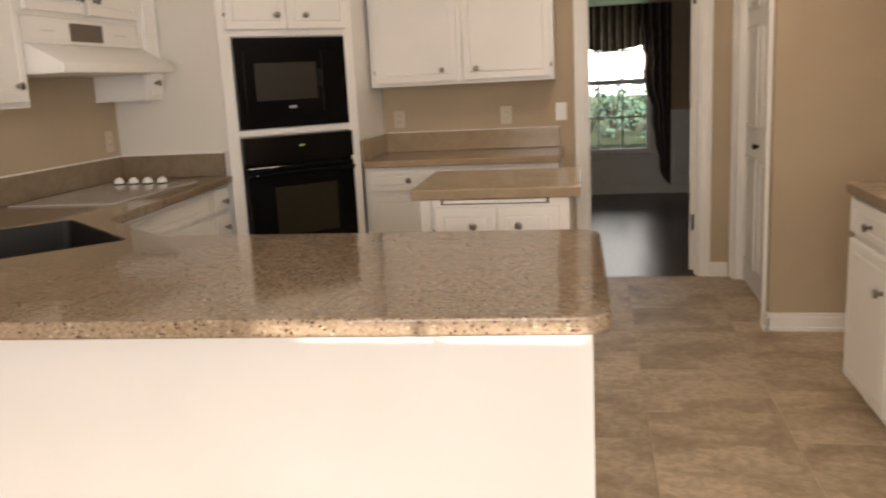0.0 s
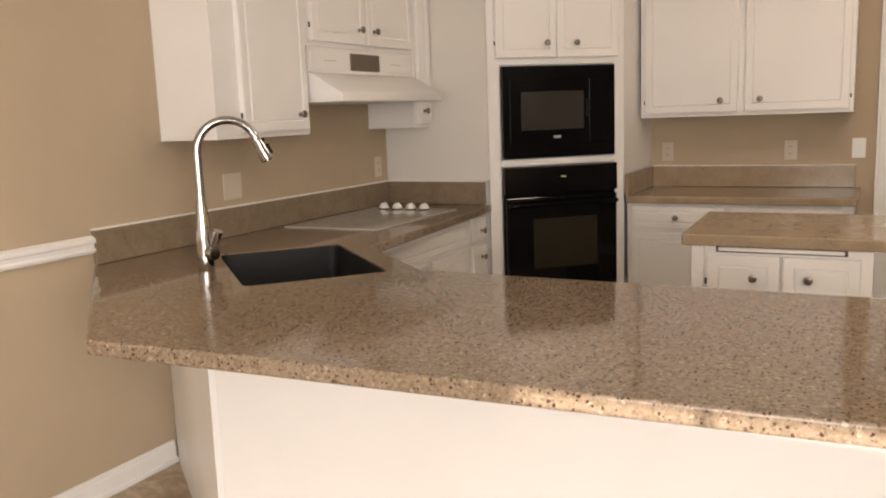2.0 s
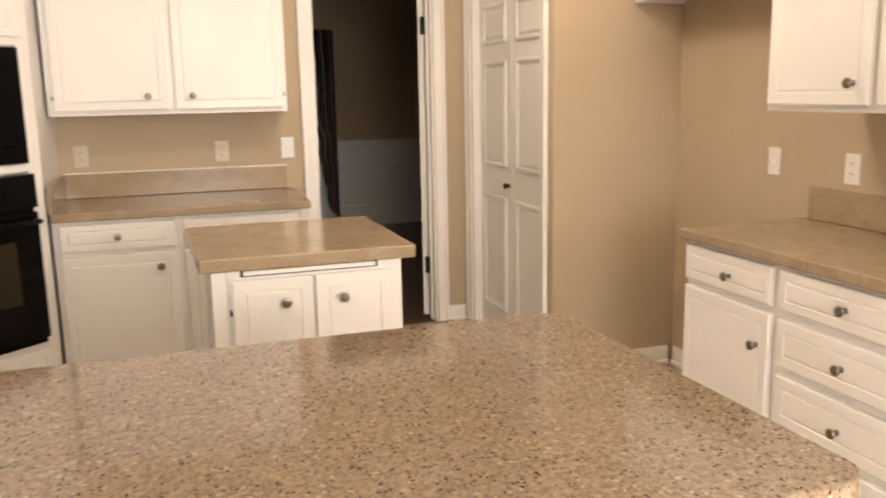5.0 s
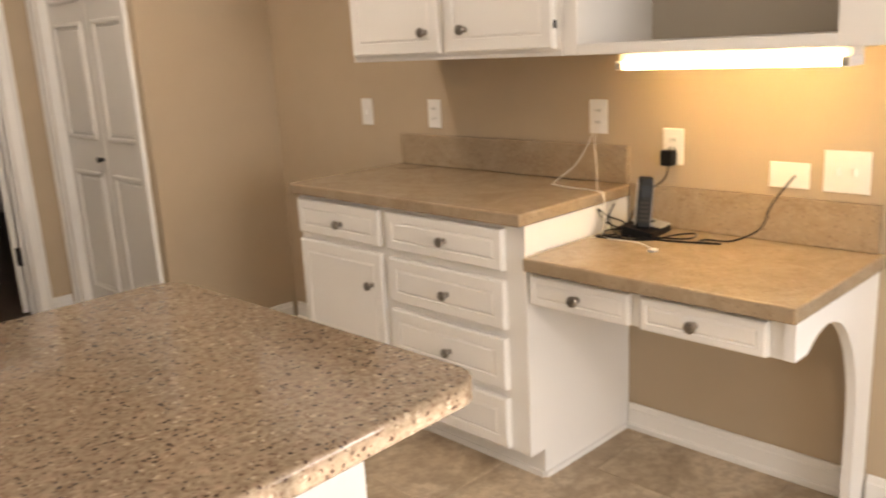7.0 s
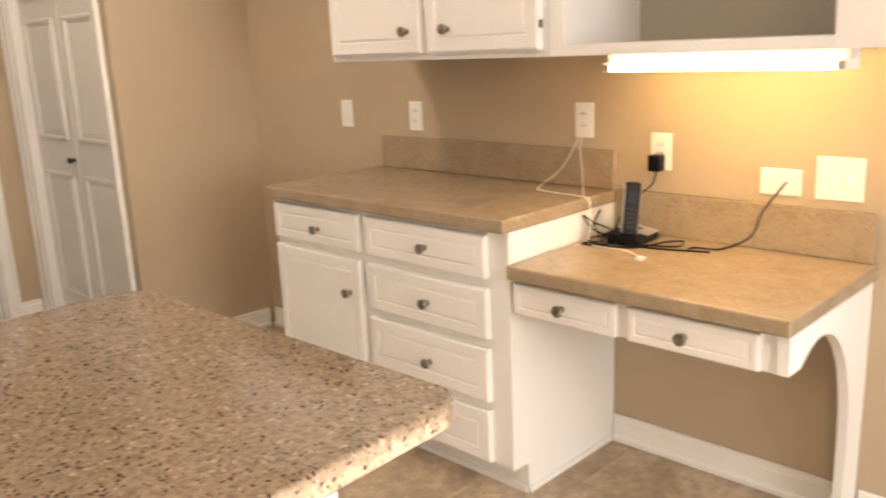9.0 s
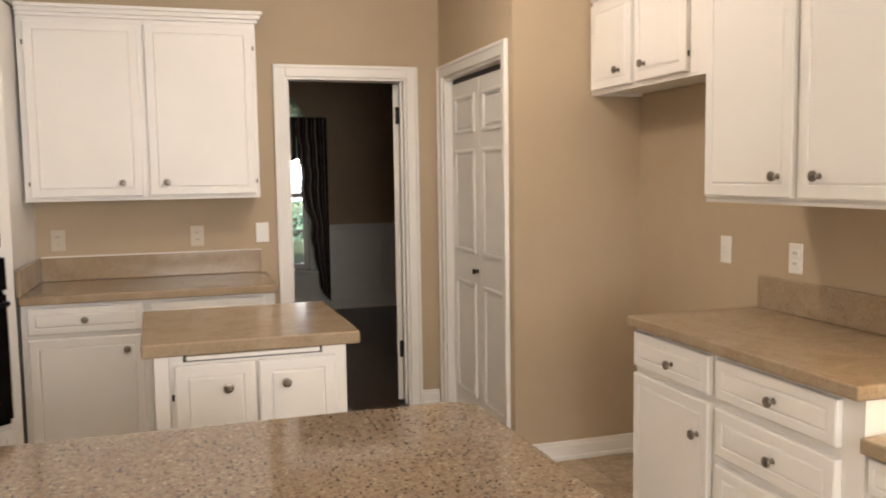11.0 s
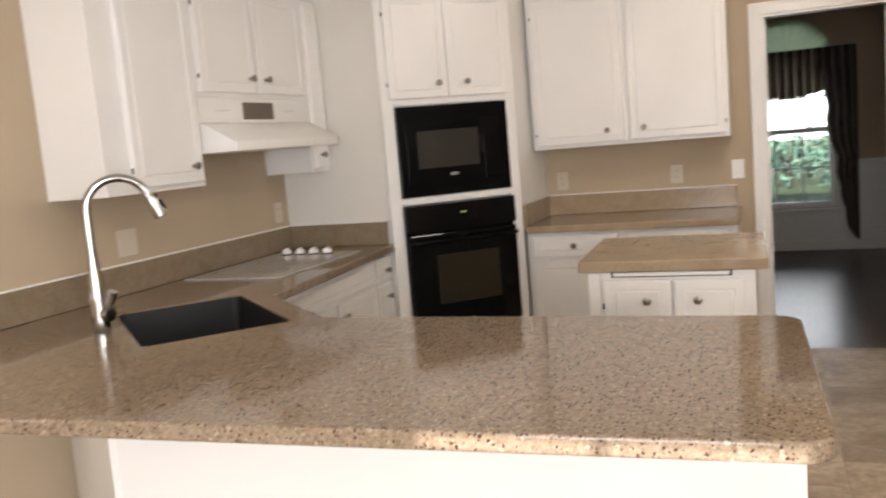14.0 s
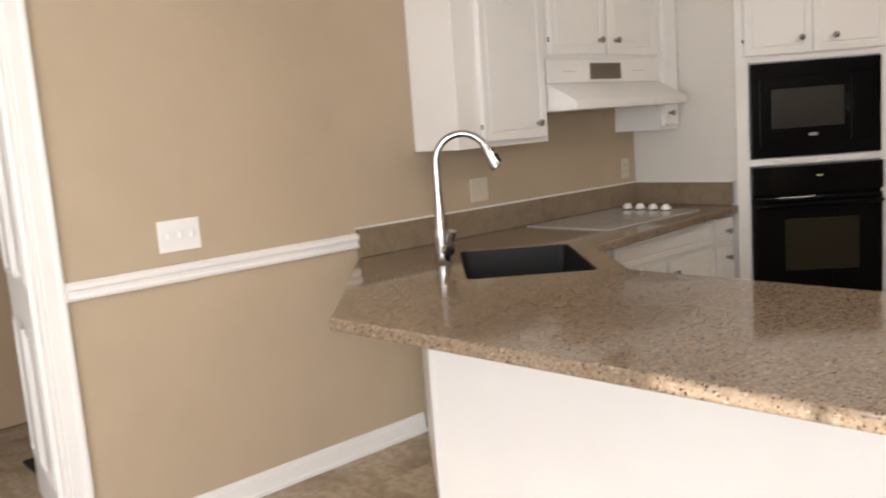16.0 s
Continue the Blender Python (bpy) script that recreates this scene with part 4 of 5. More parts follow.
outer = rounded([(-1.478, 1.928), (0.342, 2.022), (0.318, 2.97), (-1.13, 2.968), (-1.575, 3.36), (-1.705, 4.812), (XL + 0.003, 4.812), (XL + 0.003, 2.70)], [0.012, 0.055, 0.075, 0.03, 0.02, 0, 0, 0])
hole = [tuple((SK @ Vector((x, y, 0)))[:2]) for x, y in rounded([(-sl, -sw), (sl, -sw), (sl, sw), (-sl, sw)], [0.03] * 4, 4)]
bm = bmesh.new()
top_with_hole(bm, outer, hole, CT - 0.04, CT, 0.007)
tagged(new("countertop", mesh("countertop", bm, QUARTZ, False)), "polished speckled tan quartz peninsula countertop with a sink cut-out", "countertop")
bm = boxes((-1.098, 0.105, YB - 0.645, YB - 0.003, CT - 0.04, CT), bev=0.006)
tagged(new("countertop", mesh("countertop", bm, LAMINATE)), "tan mottled laminate countertop on the back base cabinet", "countertop")
bm = boxes((1.268, XR - 0.003, 2.735, 3.885, CT - 0.04, CT), bev=0.006)
tagged(new("countertop", mesh("countertop", bm, LAMINATE)), "tan mottled laminate countertop beside the desk", "countertop")
bm = bmesh.new()
prism(bm, rounded([(-0.492, 3.955), (0.245, 3.955), (0.235, 4.715), (-0.52, 4.715)], [0.012] * 4, 3), CT - 0.045, CT, 0.006)
tagged(new("countertop", mesh("countertop", bm, LAMINATE)), "tan mottled laminate island top", "countertop")
SP = 0.128
tagged(new("backsplash", mesh("backsplash", boxes((-1.098, 0.075, YB - 0.022, YB - 0.002, CT + 0.001, CT + SP), bev=0.003), LAMINATE)), "low tan laminate backsplash on the back counter", "backsplash")
tagged(new("backsplash", mesh("backsplash", boxes((XR - 0.022, XR - 0.002, 2.74, 3.86, CT + 0.001, CT + SP), bev=0.003), LAMINATE)), "low tan laminate backsplash behind the side counter", "backsplash")
tagged(new("backsplash", mesh("backsplash", boxes((XL + 0.002, XL + 0.022, 2.70, 4.79, CT + 0.001, CT + SP), (XL + 0.002, -1.735, 4.79, 4.811, CT + 0.001, CT + SP), bev=0.003), SHADEDSPLASH)), "low stone backsplash round the cooktop corner, its shade put into the brown", "backsplash")
solid("trim_caulk", boxes((XL + 0.0015, XL + 0.016, 2.70, 4.79, CT + SP + 0.0005, CT + SP + 0.007), (XL + 0.016, -1.735, 4.797, 4.8125, CT + SP + 0.0005, CT + SP + 0.007)), TRIM, "white caulk line on the backsplash", "trim")

tagged(new("backsplash", mesh("backsplash", boxes((-1.105, -1.087, 5.36, YB - 0.024, CT + 0.001, CT + SP), bev=0.003), LAMINATE)), "low tan laminate side splash against the oven tower", "backsplash")
solid("trim_caulk_back", boxes((-1.085, 0.075, YB - 0.016, YB - 0.0015, CT + SP + 0.0005, CT + SP + 0.006)), TRIM, "pale caulk line on the back counter's splash", "trim")

# sink
snk = thing("sink", SK @ pose(0, 0, CT - 0.04), "dark composite undermount sink, empty", "sink")
bm = bmesh.new()
ring_o = rounded([(-sl - 0.012, -sw - 0.012), (sl + 0.012, -sw - 0.012), (sl + 0.012, sw + 0.012), (-sl - 0.012, sw + 0.012)], [0.04] * 4, 4)
ring_i = rounded([(-sl + 0.004, -sw + 0.004), (sl - 0.004, -sw + 0.004), (sl - 0.004, sw - 0.004), (-sl + 0.004, sw - 0.004)], [0.03] * 4, 4)
ring_h = rounded([(-sl + 0.0012, -sw + 0.0012), (sl - 0.0012, -sw + 0.0012), (sl - 0.0012, sw - 0.0012), (-sl + 0.0012, sw - 0.0012)], [0.03] * 4, 4)
ring_b = rounded([(-sl + 0.02, -sw + 0.02), (sl - 0.02, -sw + 0.02), (sl - 0.02, sw - 0.02), (-sl + 0.02, sw - 0.02)], [0.03] * 4, 4)
levels = [[bm.verts.new((x, y, z)) for x, y in rg] for rg, z in ((ring_o, -0.205), (ring_o, -0.0005), (ring_h, -0.0005), (ring_h, 0.0355), (ring_i, 0.0355), (ring_b, -0.185))]
for a, b in zip(levels, levels[1:]):
    for k in range(len(a)):
        bm.faces.new((a[k], a[(k + 1) % len(a)], b[(k + 1) % len(a)], b[k]))
bm.faces.new(levels[0][::-1])
bm.faces.new(levels[-1])
bmesh.ops.recalc_face_normals(bm, faces=bm.faces)
part("basin", bm, SINK, snk)
bm = bmesh.new()
lathe(bm, [(0.045, 0), (0.045, 0.003), (0.03, 0.004), (0.028, 0.001), (0.002, 0.001)], pose(0.0, 0, -0.184), 18)
part("drain", bm, CHROME, snk, "round steel drain", True)

# faucet: its frame has +y towards the sink
FM = Matrix.Translation((-1.858, 2.745, CT)) @ Matrix.Rotation(radians(-42), 4, "Z")
fa = thing("faucet", FM, "tall brushed chrome gooseneck pull-down faucet", "faucet")
bm = bmesh.new()
lathe(bm, [(0.028, 0), (0.029, 0.004), (0.0285, 0.05), (0.0285, 0.110), (0.0265, 0.150), (0.0215, 0.200), (0.0172, 0.245), (0.0160, 0.26)], Matrix(), 24)
part("base", bm, CHROME, fa, smooth=True)
bm = bmesh.new()
arc = [(0, 0, 0.255), (0, 0, 0.36)] + [(0, 0.104 - 0.104 * math.cos(math.pi * k / 18), 0.408 + 0.104 * math.sin(math.pi * k / 18)) for k in range(0, 17)]
tube(bm, arc, [0.0155, 0.0148] + [0.0142] * (len(arc) - 2), 16)
part("spout", bm, CHROME, fa, smooth=True)
e = Vector(arc[-1])
dirn = (e - Vector(arc[-2])).normalized()
head = Matrix.Translation(e) @ dirn.to_track_quat("Z", "Y").to_matrix().to_4x4()
bm = bmesh.new()
lathe(bm, [(0.0142, -0.004), (0.0150, 0.002), (0.0190, 0.005), (0.0195, 0.022), (0.0235, 0.062), (0.0235, 0.080), (0.019, 0.084), (0.002, 0.082)], head, 20)
hd = part("spray_head", bm, CHROME, fa, smooth=True)
for y0, y1, z0, z1 in ((0.0175, 0.0235, 0.006, 0.018), (0.019, 0.0285, 0.030, 0.068)):
    part("button", rotated(boxes((-0.010, 0.010, y0, y1, z0, z1), bev=0.002), head), BLACKP, hd, "black spray button")
side = pose(0, 0, 0, 0, 0, 38)
bm = bmesh.new()
tube(bm, [side @ Vector(p) for p in ((0.022, 0, 0.062), (0.050, 0, 0.062))], 0.023, 18)
part("handle_socket", bm, CHROME, fa, smooth=True)
bm = bmesh.new()
tube(bm, [side @ Vector(p) for p in ((0.040, 0, 0.078), (0.050, 0.002, 0.102), (0.060, 0.003, 0.122), (0.069, 0.004, 0.140))], [0.009, 0.013, 0.0155, 0.0155], 14)
lever = part("handle", bm, CHROME, fa, smooth=True)
bm = bmesh.new()
tube(bm, [side @ Vector(p) for p in ((0.052, 0.0, 0.092), (0.085, -0.004, 0.090), (0.112, -0.006, 0.092))], [0.0042, 0.0038, 0.0034], 8)
part("lever_pin", bm, CHROME, lever, smooth=True)

# cooktop
ck = thing("cooktop", pose(-2.045, 4.145, CT), "white ceramic glass electric cooktop with four knobs", "cooktop")
part("glass_top", boxes((-0.258, 0.262, -0.405, 0.40, 0.0005, 0.007), bev=0.002), COOK, ck)
for x, y, r in ((-0.11, -0.21, 0.10), (0.11, -0.22, 0.075), (-0.11, 0.10, 0.075), (0.11, 0.09, 0.10)):
    bm = bmesh.new()
    lathe(bm, [(r - 0.006, 0.0072), (r - 0.006, 0.0078), (r, 0.0078), (r, 0.0072)], Matrix.Translation((x, y, 0)), 32)
    for f in [f for f in bm.faces if len(f.verts) > 4]:
        bm.faces.remove(f)
    part("burner_ring", bm, COOKMARK, ck)
for k in range(4):
    bm = bmesh.new()
    lathe(bm, [(0.026, 0.012), (0.027, 0.015), (0.024, 0.027), (0.016, 0.035), (0.002, 0.037)], Matrix.Translation((-0.150 + 0.083 * k, 0.33, 0)), 18)
    box(bm, -0.154 + 0.083 * k, -0.146 + 0.083 * k, 0.308, 0.352, 0.030, 0.041, 0.002, 1)
    kb = part("control_knob", bm, PLATE, ck, "white plastic control knob", True)
    bm = bmesh.new()
    lathe(bm, [(0.0285, 0.0072), (0.0285, 0.0118), (0.022, 0.0119)], Matrix.Translation((-0.150 + 0.083 * k, 0.33, 0)), 18)
    part("knob_skirt", bm, BLACKP, kb)

# range hood
hood = thing("range_hood", pose(XL, 3.680, 1.463, 0, 0, 90), "white under-cabinet range hood with a small vent grille", "range hood")
w = 0.946
part("upper_box", boxes((0.001, w - 0.012, -0.305, -0.002, 0.135, 0.25), bev=0.003), CAB, hood)
bm = bmesh.new()
pr = [(-0.002, 0.134), (-0.31, 0.134), (-0.485, 0.040), (-0.485, 0.0), (-0.002, 0.0)]
pts = []
for x in (0.0, w - 0.005):
    pts.append([bm.verts.new((x, y, z)) for y, z in pr])
bm.faces.new(pts[0])
bm.faces.new(pts[1][::-1])
for k in range(5):
    bm.faces.new((pts[0][k], pts[1][k], pts[1][(k + 1) % 5], pts[0][(k + 1) % 5]))
bmesh.ops.recalc_face_normals(bm, faces=bm.faces)
bmesh.ops.bevel(bm, geom=bm.edges[:], offset=0.006, segments=2, affect="EDGES", profile=0.5)
part("skirt", bm, CAB, hood, smooth=True)
gr = part("vent_grille", boxes((0.34, 0.60, -0.308, -0.304, 0.150, 0.232)), GRILLE, hood, "brown slotted vent grille")
for k in range(9):
    part("slat", boxes((0.345, 0.595, -0.312, -0.307, 0.1545 + 0.0085 * k, 0.1580 + 0.0085 * k)), SLAT, gr)
for xa, xb in ((0.02, 0.325), (0.615, 0.90)):
    strip = part("control_strip", boxes((xa, xb, -0.3085, -0.3045, 0.152, 0.23), bev=0.0015), CAB, hood)
    part("printed_line", boxes(((xa + xb) / 2 - 0.05, (xa + xb) / 2 + 0.05, -0.3093, -0.3084, 0.189, 0.193)), ALMOND, strip)

# oven tower, turned to face the room
TW = 0.82
TA = 43.0
TM = pose(-1.712, 4.818, 0, 0, 0, TA)
tw = thing("oven_tower", TM, "tall white corner cabinet holding a microwave and an oven", "cabinet", "base cabinets")
inv = TM.inverted()
foot = [inv @ Vector((x, y, 0)) for x, y in ((-1.108, YB - 0.003), (XL + 0.003, YB - 0.003), (XL + 0.003, 4.818))]
bm = bmesh.new()
prism(bm, [(0, 0.03), (TW, 0.03)] + [(p.x, p.y) for p in foot], 0.0, UT + 0.04)
part("body", bm, CAB, tw)
bm = boxes((0, 0.07, 0, 0.0299, 0, UT + 0.04), (TW - 0.065, TW, 0, 0.0299, 0, UT + 0.04), (0.07, TW - 0.065, 0, 0.0299, 1.094, 1.128), (0.07, TW - 0.065, 0, 0.0299, 0, 0.30), (0.07, TW - 0.065, 0, 0.0299, 1.645, UT + 0.04), bev=0.002)
part("face_frame", bm, CAB, tw)
add_front(tw, "door", 0.045, 0.398, 1.68, 2.235, -0.001, (0.338, 1.758), ((0.041, 1.76), (0.041, 2.14)))
add_front(tw, "door", 0.402, 0.775, 1.68, 2.235, -0.001, (0.512, 1.758), ())
add_front(tw, "drawer_front", 0.06, 0.76, 0.11, 0.28, -0.001, None)
bm = bmesh.new()
for o, h0, h1 in ((0.012, 0.0, 0.02), (0.026, 0.02, 0.042), (0.038, 0.042, 0.062)):
    q = inv @ Vector((XL + 0.003, 4.818 - o, 0))
    r = inv @ Vector((XL + 0.003, 4.818, 0))
    prism(bm, [(-0.005, -o), (TW + o * 0.5, -o), (TW + o * 0.5, 0.03), (0.02, 0.03)], UT + h0, UT + h1)
    prism(bm, [(-0.005, -o), (0.02, 0.03), (r.x, r.y), (q.x, q.y)], UT + h0, UT + h1)
part("crown_moulding", bm, CAB, tw)
bm = bmesh.new()
sp = [TM @ Vector((0.015, 0.035, 0)), TM @ Vector((TW - 0.004, 0.035, 0))]
prism(bm, [(sp[0].x, sp[0].y), (sp[1].x, sp[1].y), (-1.112, YB - 0.001), (XL + 0.001, YB - 0.001), (XL + 0.001, sp[0].y)], UT + 0.063, H)
solid("soffit", bm, SOFFIT, "off-white painted soffit above the oven tower", "soffit")

solid("wall_oven_return", boxes((XL + 0.001, -1.714, 4.8125, 4.8172, CT + SP + 0.0075, UT)), SOFFIT, "off-white painted return wall beside the oven tower", "wall")

mw = thing("microwave", TM @ pose(0.075, 0, 1.132), "black built-in microwave oven with a grey window", "microwave")
W = 0.68
part("trim_frame", boxes((0, W, -0.014, 0.0, 0, 0.505), bev=0.004), BLACK, mw)
part("door", boxes((0.045, W - 0.165, -0.0195, -0.0145, 0.075, 0.43), bev=0.002), BLACK, mw)
part("window", boxes((0.11, 0.485, -0.0215, -0.0197, 0.155, 0.365), bev=0.0008), MWWIN, mw, "grey see-through window")
part("control_panel", boxes((W - 0.161, W - 0.045, -0.0185, -0.0145, 0.075, 0.43), bev=0.004), BLACK, mw)
part("badge", boxes((0.30, 0.345, -0.0215, -0.0197, 0.107, 0.122)), GREYMARK, mw)
part("handle", boxes((0.495, 0.508, -0.032, -0.0197, 0.22, 0.32), bev=0.005), BLACKP, mw)

ov = thing("wall_oven", TM @ pose(0.075, 0, 0.432), "black built-in wall oven with a glass door", "oven")
part("body_frame", boxes((0, W, -0.012, 0.0, -0.13, 0.655), bev=0.003), BLACK, ov)
bm = bmesh.new()
n = 14
fr = [[], [], [], []]
for k in range(n + 1):
    x = W * k / n
    bow = 0.022 * (1 - (2 * k / n - 1) ** 2)
    for lst, (y, z) in zip(fr, ((-0.0125, 0.505), (-0.040 - bow, 0.505), (-0.036 - bow, 0.652 + 0.0 * bow), (-0.0125, 0.655))):
        lst.append(bm.verts.new((x, y, z)))
for a, b in ((0, 1), (1, 2), (2, 3), (3, 0)):
    for k in range(n):
        bm.faces.new((fr[a][k], fr[a][k + 1], fr[b][k + 1], fr[b][k]))
for k in (0, n):
    bm.faces.new([f[k] for f in fr])
bmesh.ops.recalc_face_normals(bm, faces=bm.faces)
cp = part("control_panel", bm, BLACK, ov, "curved black control panel", True)
part("display", boxes((0.325, 0.355, -0.0615, -0.0575, 0.590, 0.599)), GREENLED, cp, "small green clock display")
dr = part("door", boxes((0.005, W - 0.005, -0.045, -0.0125, -0.10, 0.485), bev=0.006), BLACKG, ov, "black glass oven door")
part("window", boxes((0.16, 0.55, -0.0475, -0.0455, 0.078, 0.362), bev=0.001), OVWIN, dr)
bm = bmesh.new()
tube(bm, smooth_path([(0.03, -0.046, 0.44), (0.05, -0.085, 0.445), (0.34, -0.100, 0.447), (0.63, -0.085, 0.445), (0.65, -0.046, 0.44)], 6), 0.014, 10)
part("handle", bm, BLACK, dr, smooth=True)
part("badge", boxes((0.31, 0.365, -0.0475, -0.0455, -0.035, -0.02)), GREYMARK, dr)

# desk
DZ = 0.757
bm = boxes((1.275, XR - 0.003, 1.93, 2.733, DZ - 0.042, DZ), bev=0.006)
tagged(new("desktop", mesh("desktop", bm, LAMINATE)), "tan mottled laminate desk top below counter height", "desk")
tagged(new("backsplash", mesh("backsplash", boxes((XR - 0.022, XR - 0.002, 1.945, 2.732, DZ + 0.001, DZ + 0.135), bev=0.003), LAMINATE)), "low tan laminate backsplash behind the desk", "backsplash")
dk = thing("desk_base", pose(XR, 2.745, 0, 0, 0, -90), "white built-in desk base with two drawers and an arched end", "desk", "base cabinets")
part("apron", boxes((0.0, 0.78, -0.535, -0.515, 0.606, DZ - 0.043), (0.0, 0.78, -0.515, -0.03, 0.70, DZ - 0.043), bev=0.002), CAB, dk)
add_front(dk, "drawer_front", 0.015, 0.355, 0.61, 0.70, -0.536, (0.187, 0.655), rail=0.02)
add_front(dk, "drawer_front", 0.39, 0.735, 0.61, 0.70, -0.536, (0.55, 0.655), rail=0.02)
prof = [(-0.55, DZ - 0.043), (-0.55, 0.612)]
for k in range(17):
    a = radians(118.5 * (1 - k / 16))
    prof.append((-0.36 + 0.245 * math.cos(a), 0.30 + 0.355 * math.sin(a)))
prof += [(-0.118, 0.10), (-0.122, 0.0), (-0.003, 0.0), (-0.003, DZ - 0.043)]
bm = bmesh.new()
sides = [[bm.verts.new((x, y, z)) for y, z in prof] for x in (0.775, 0.802)]
bm.faces.new(sides[0])
bm.faces.new(sides[1][::-1])
for k in range(len(prof)):
    j = (k + 1) % len(prof)
    bm.faces.new((sides[0][k], sides[1][k], sides[1][j], sides[0][j]))
bmesh.ops.recalc_face_normals(bm, faces=bm.faces)
part("end_bracket", bm, CAB, dk, "arched white end bracket")
part("foot_block", boxes((0.770, 0.807, -0.142, -0.030, 0.0, 0.022), bev=0.004), CAB, dk)

# ---- wall plates and cords ----


def plate(name, m, w, h, label, slots=(), toggles=(), sockets=(), plastic=None):
    th = thing(name, m, label, "outlet" if sockets else "switch", "wall plates")
    part("cover", boxes((-w / 2, w / 2, -0.007, -0.001, -h / 2, h / 2), bev=0.0025), plastic or PLATE, th)
    for x in toggles:
        part("toggle", boxes((x - 0.004, x + 0.004, -0.018, -0.0065, -0.010, 0.012), bev=0.002), plastic or PLATE, th)
    for z in sockets:
        f = part("socket_face", boxes((-0.017, 0.017, -0.009, -0.0065, z - 0.014, z + 0.014), bev=0.002), plastic or PLATE, th)
        part("slot", boxes((-0.008, -0.0055, -0.0095, -0.0088, z - 0.004, z + 0.006)), SLOT, f)
        part("slot", boxes((0.0055, 0.008, -0.0095, -0.0088, z - 0.004, z + 0.006)), SLOT, f)
    return th


PW, PH = 0.072, 0.115
OUT = (0.02, -0.02)
plate("outlet", pose(-1.0, YB, 1.107), PW, PH, "almond duplex outlet above the back counter", sockets=OUT, plastic=ALMOND)
plate("outlet", pose(-0.275, YB, 1.107), PW, PH, "almond duplex outlet above the back counter", sockets=OUT, plastic=ALMOND)
plate("light_switch", pose(0.088, YB, 1.115), PW, PH, "white single switch beside the dining doorway", toggles=(0,))
RW = lambda y, z: pose(XR, y, z, 0, 0, -90)
plate("light_switch", RW(4.09, 1.10), PW, PH, "white single switch in the refrigerator space", toggles=(0,))
plate("outlet", RW(3.665, 1.10), PW, PH, "white duplex outlet above the counter", sockets=OUT)
plate("outlet", RW(2.865, 1.108), PW, PH, "white duplex outlet with a cord plugged in", sockets=OUT)
plate("outlet", RW(2.580, 1.020), PW, PH, "white duplex outlet with a black adapter", sockets=OUT)
plate("phone_jack", RW(2.205, 0.955), 0.118, 0.075, "white wall jack plate with a black cord", sockets=())
plate("light_switch", RW(2.046, 0.975), 0.125, 0.118, "white double switch plate above the desk", toggles=(-0.023, 0.023))
LWP = lambda y, z: pose(XL, y, z, 0, 0, 90)
plate("outlet", LWP(3.475, 1.108), 0.118, PH, "almond blank double plate on the wall behind the sink", plastic=ALMOND)
plate("outlet", LWP(4.705, 1.108), PW, PH, "almond duplex outlet beside the cooktop", sockets=OUT, plastic=ALMOND)
plate("light_switch", LWP(1.893, 1.105), 0.165, 0.118, "white triple switch plate above the chair rail", toggles=(-0.046, 0, 0.046))

ad = thing("power_adapter", RW(2.582, 1.0), "black power adapter plugged into the outlet", "adapter")
part("plug_body", boxes((-0.020, 0.020, -0.050, -0.0105, -0.038, 0.012), bev=0.004), BLACKP, ad)
part("prong", boxes((-0.010, -0.006, -0.012, -0.0096, 0.012, 0.020), (0.006, 0.010, -0.012, -0.0096, 0.012, 0.020)), BLACKP, ad)

# cordless phone on its base
PMX = pose(1.728, 2.60, DZ, 0, 0, 6)
ph = thing("telephone_dock", PMX, "silver and black cordless phone charging base", "telephone")
bm = bmesh.new()
prism(bm, rounded([(-0.075, -0.055), (0.075, -0.055), (0.075, 0.055), (-0.075, 0.055)], [0.012] * 4, 4), 0.0005, 0.020, 0.004)
for v in bm.verts:
    if v.co.z > 0.010:
        v.co.z += 0.018 * (v.co.y + 0.055) / 0.11
part("base_shell", bm, BLACKP, ph)
part("top_panel", rotated(boxes((-0.004, 0.073, -0.052, 0.052, 0.0, 0.004), bev=0.0015), pose(0, 0, 0.0298, 9.3, 0, 0)), SILVERP, ph, "silver answering machine panel")
part("button", rotated(boxes((0.025, 0.045, -0.012, 0.008, 0.004, 0.007), bev=0.001), pose(0, 0, 0.0298, 9.3, 0, 0)), BLACKP, ph)
hm = PMX @ pose(-0.040, -0.006, 0.024, -10, 7, -50)
hs = thing("telephone_handset", hm, "black and silver cordless phone handset standing in its base", "telephone")
part("shell", boxes((-0.024, 0.024, -0.013, 0.013, 0, 0.165), bev=0.009), BLACKP, hs)
part("screen", boxes((-0.016, 0.016, -0.0142, -0.0128, 0.10, 0.135)), SCREEN, hs)
part("keypad_panel", boxes((-0.020, 0.020, -0.0142, -0.0128, 0.018, 0.094), bev=0.0005), KEYPANEL, hs)
part("side_band", boxes((-0.0255, -0.0235, -0.008, 0.006, 0.01, 0.155), (0.0235, 0.0255, -0.008, 0.006, 0.01, 0.155), bev=0.0008), SILVERP, hs)
for r in range(5):
    for c in range(3):
        part("key", boxes((-0.017 + 0.012 * c, -0.007 + 0.012 * c, -0.0158, -0.0140, 0.024 + 0.0135 * r, 0.032 + 0.0135 * r)), KEYPLASTIC, hs)


def cord(name, pts, r, material, label):
    bm = bmesh.new()
    tube(bm, smooth_path(pts, 7), r, 7)
    tagged(new(name, mesh(name, bm, material, True)), label, "cable")


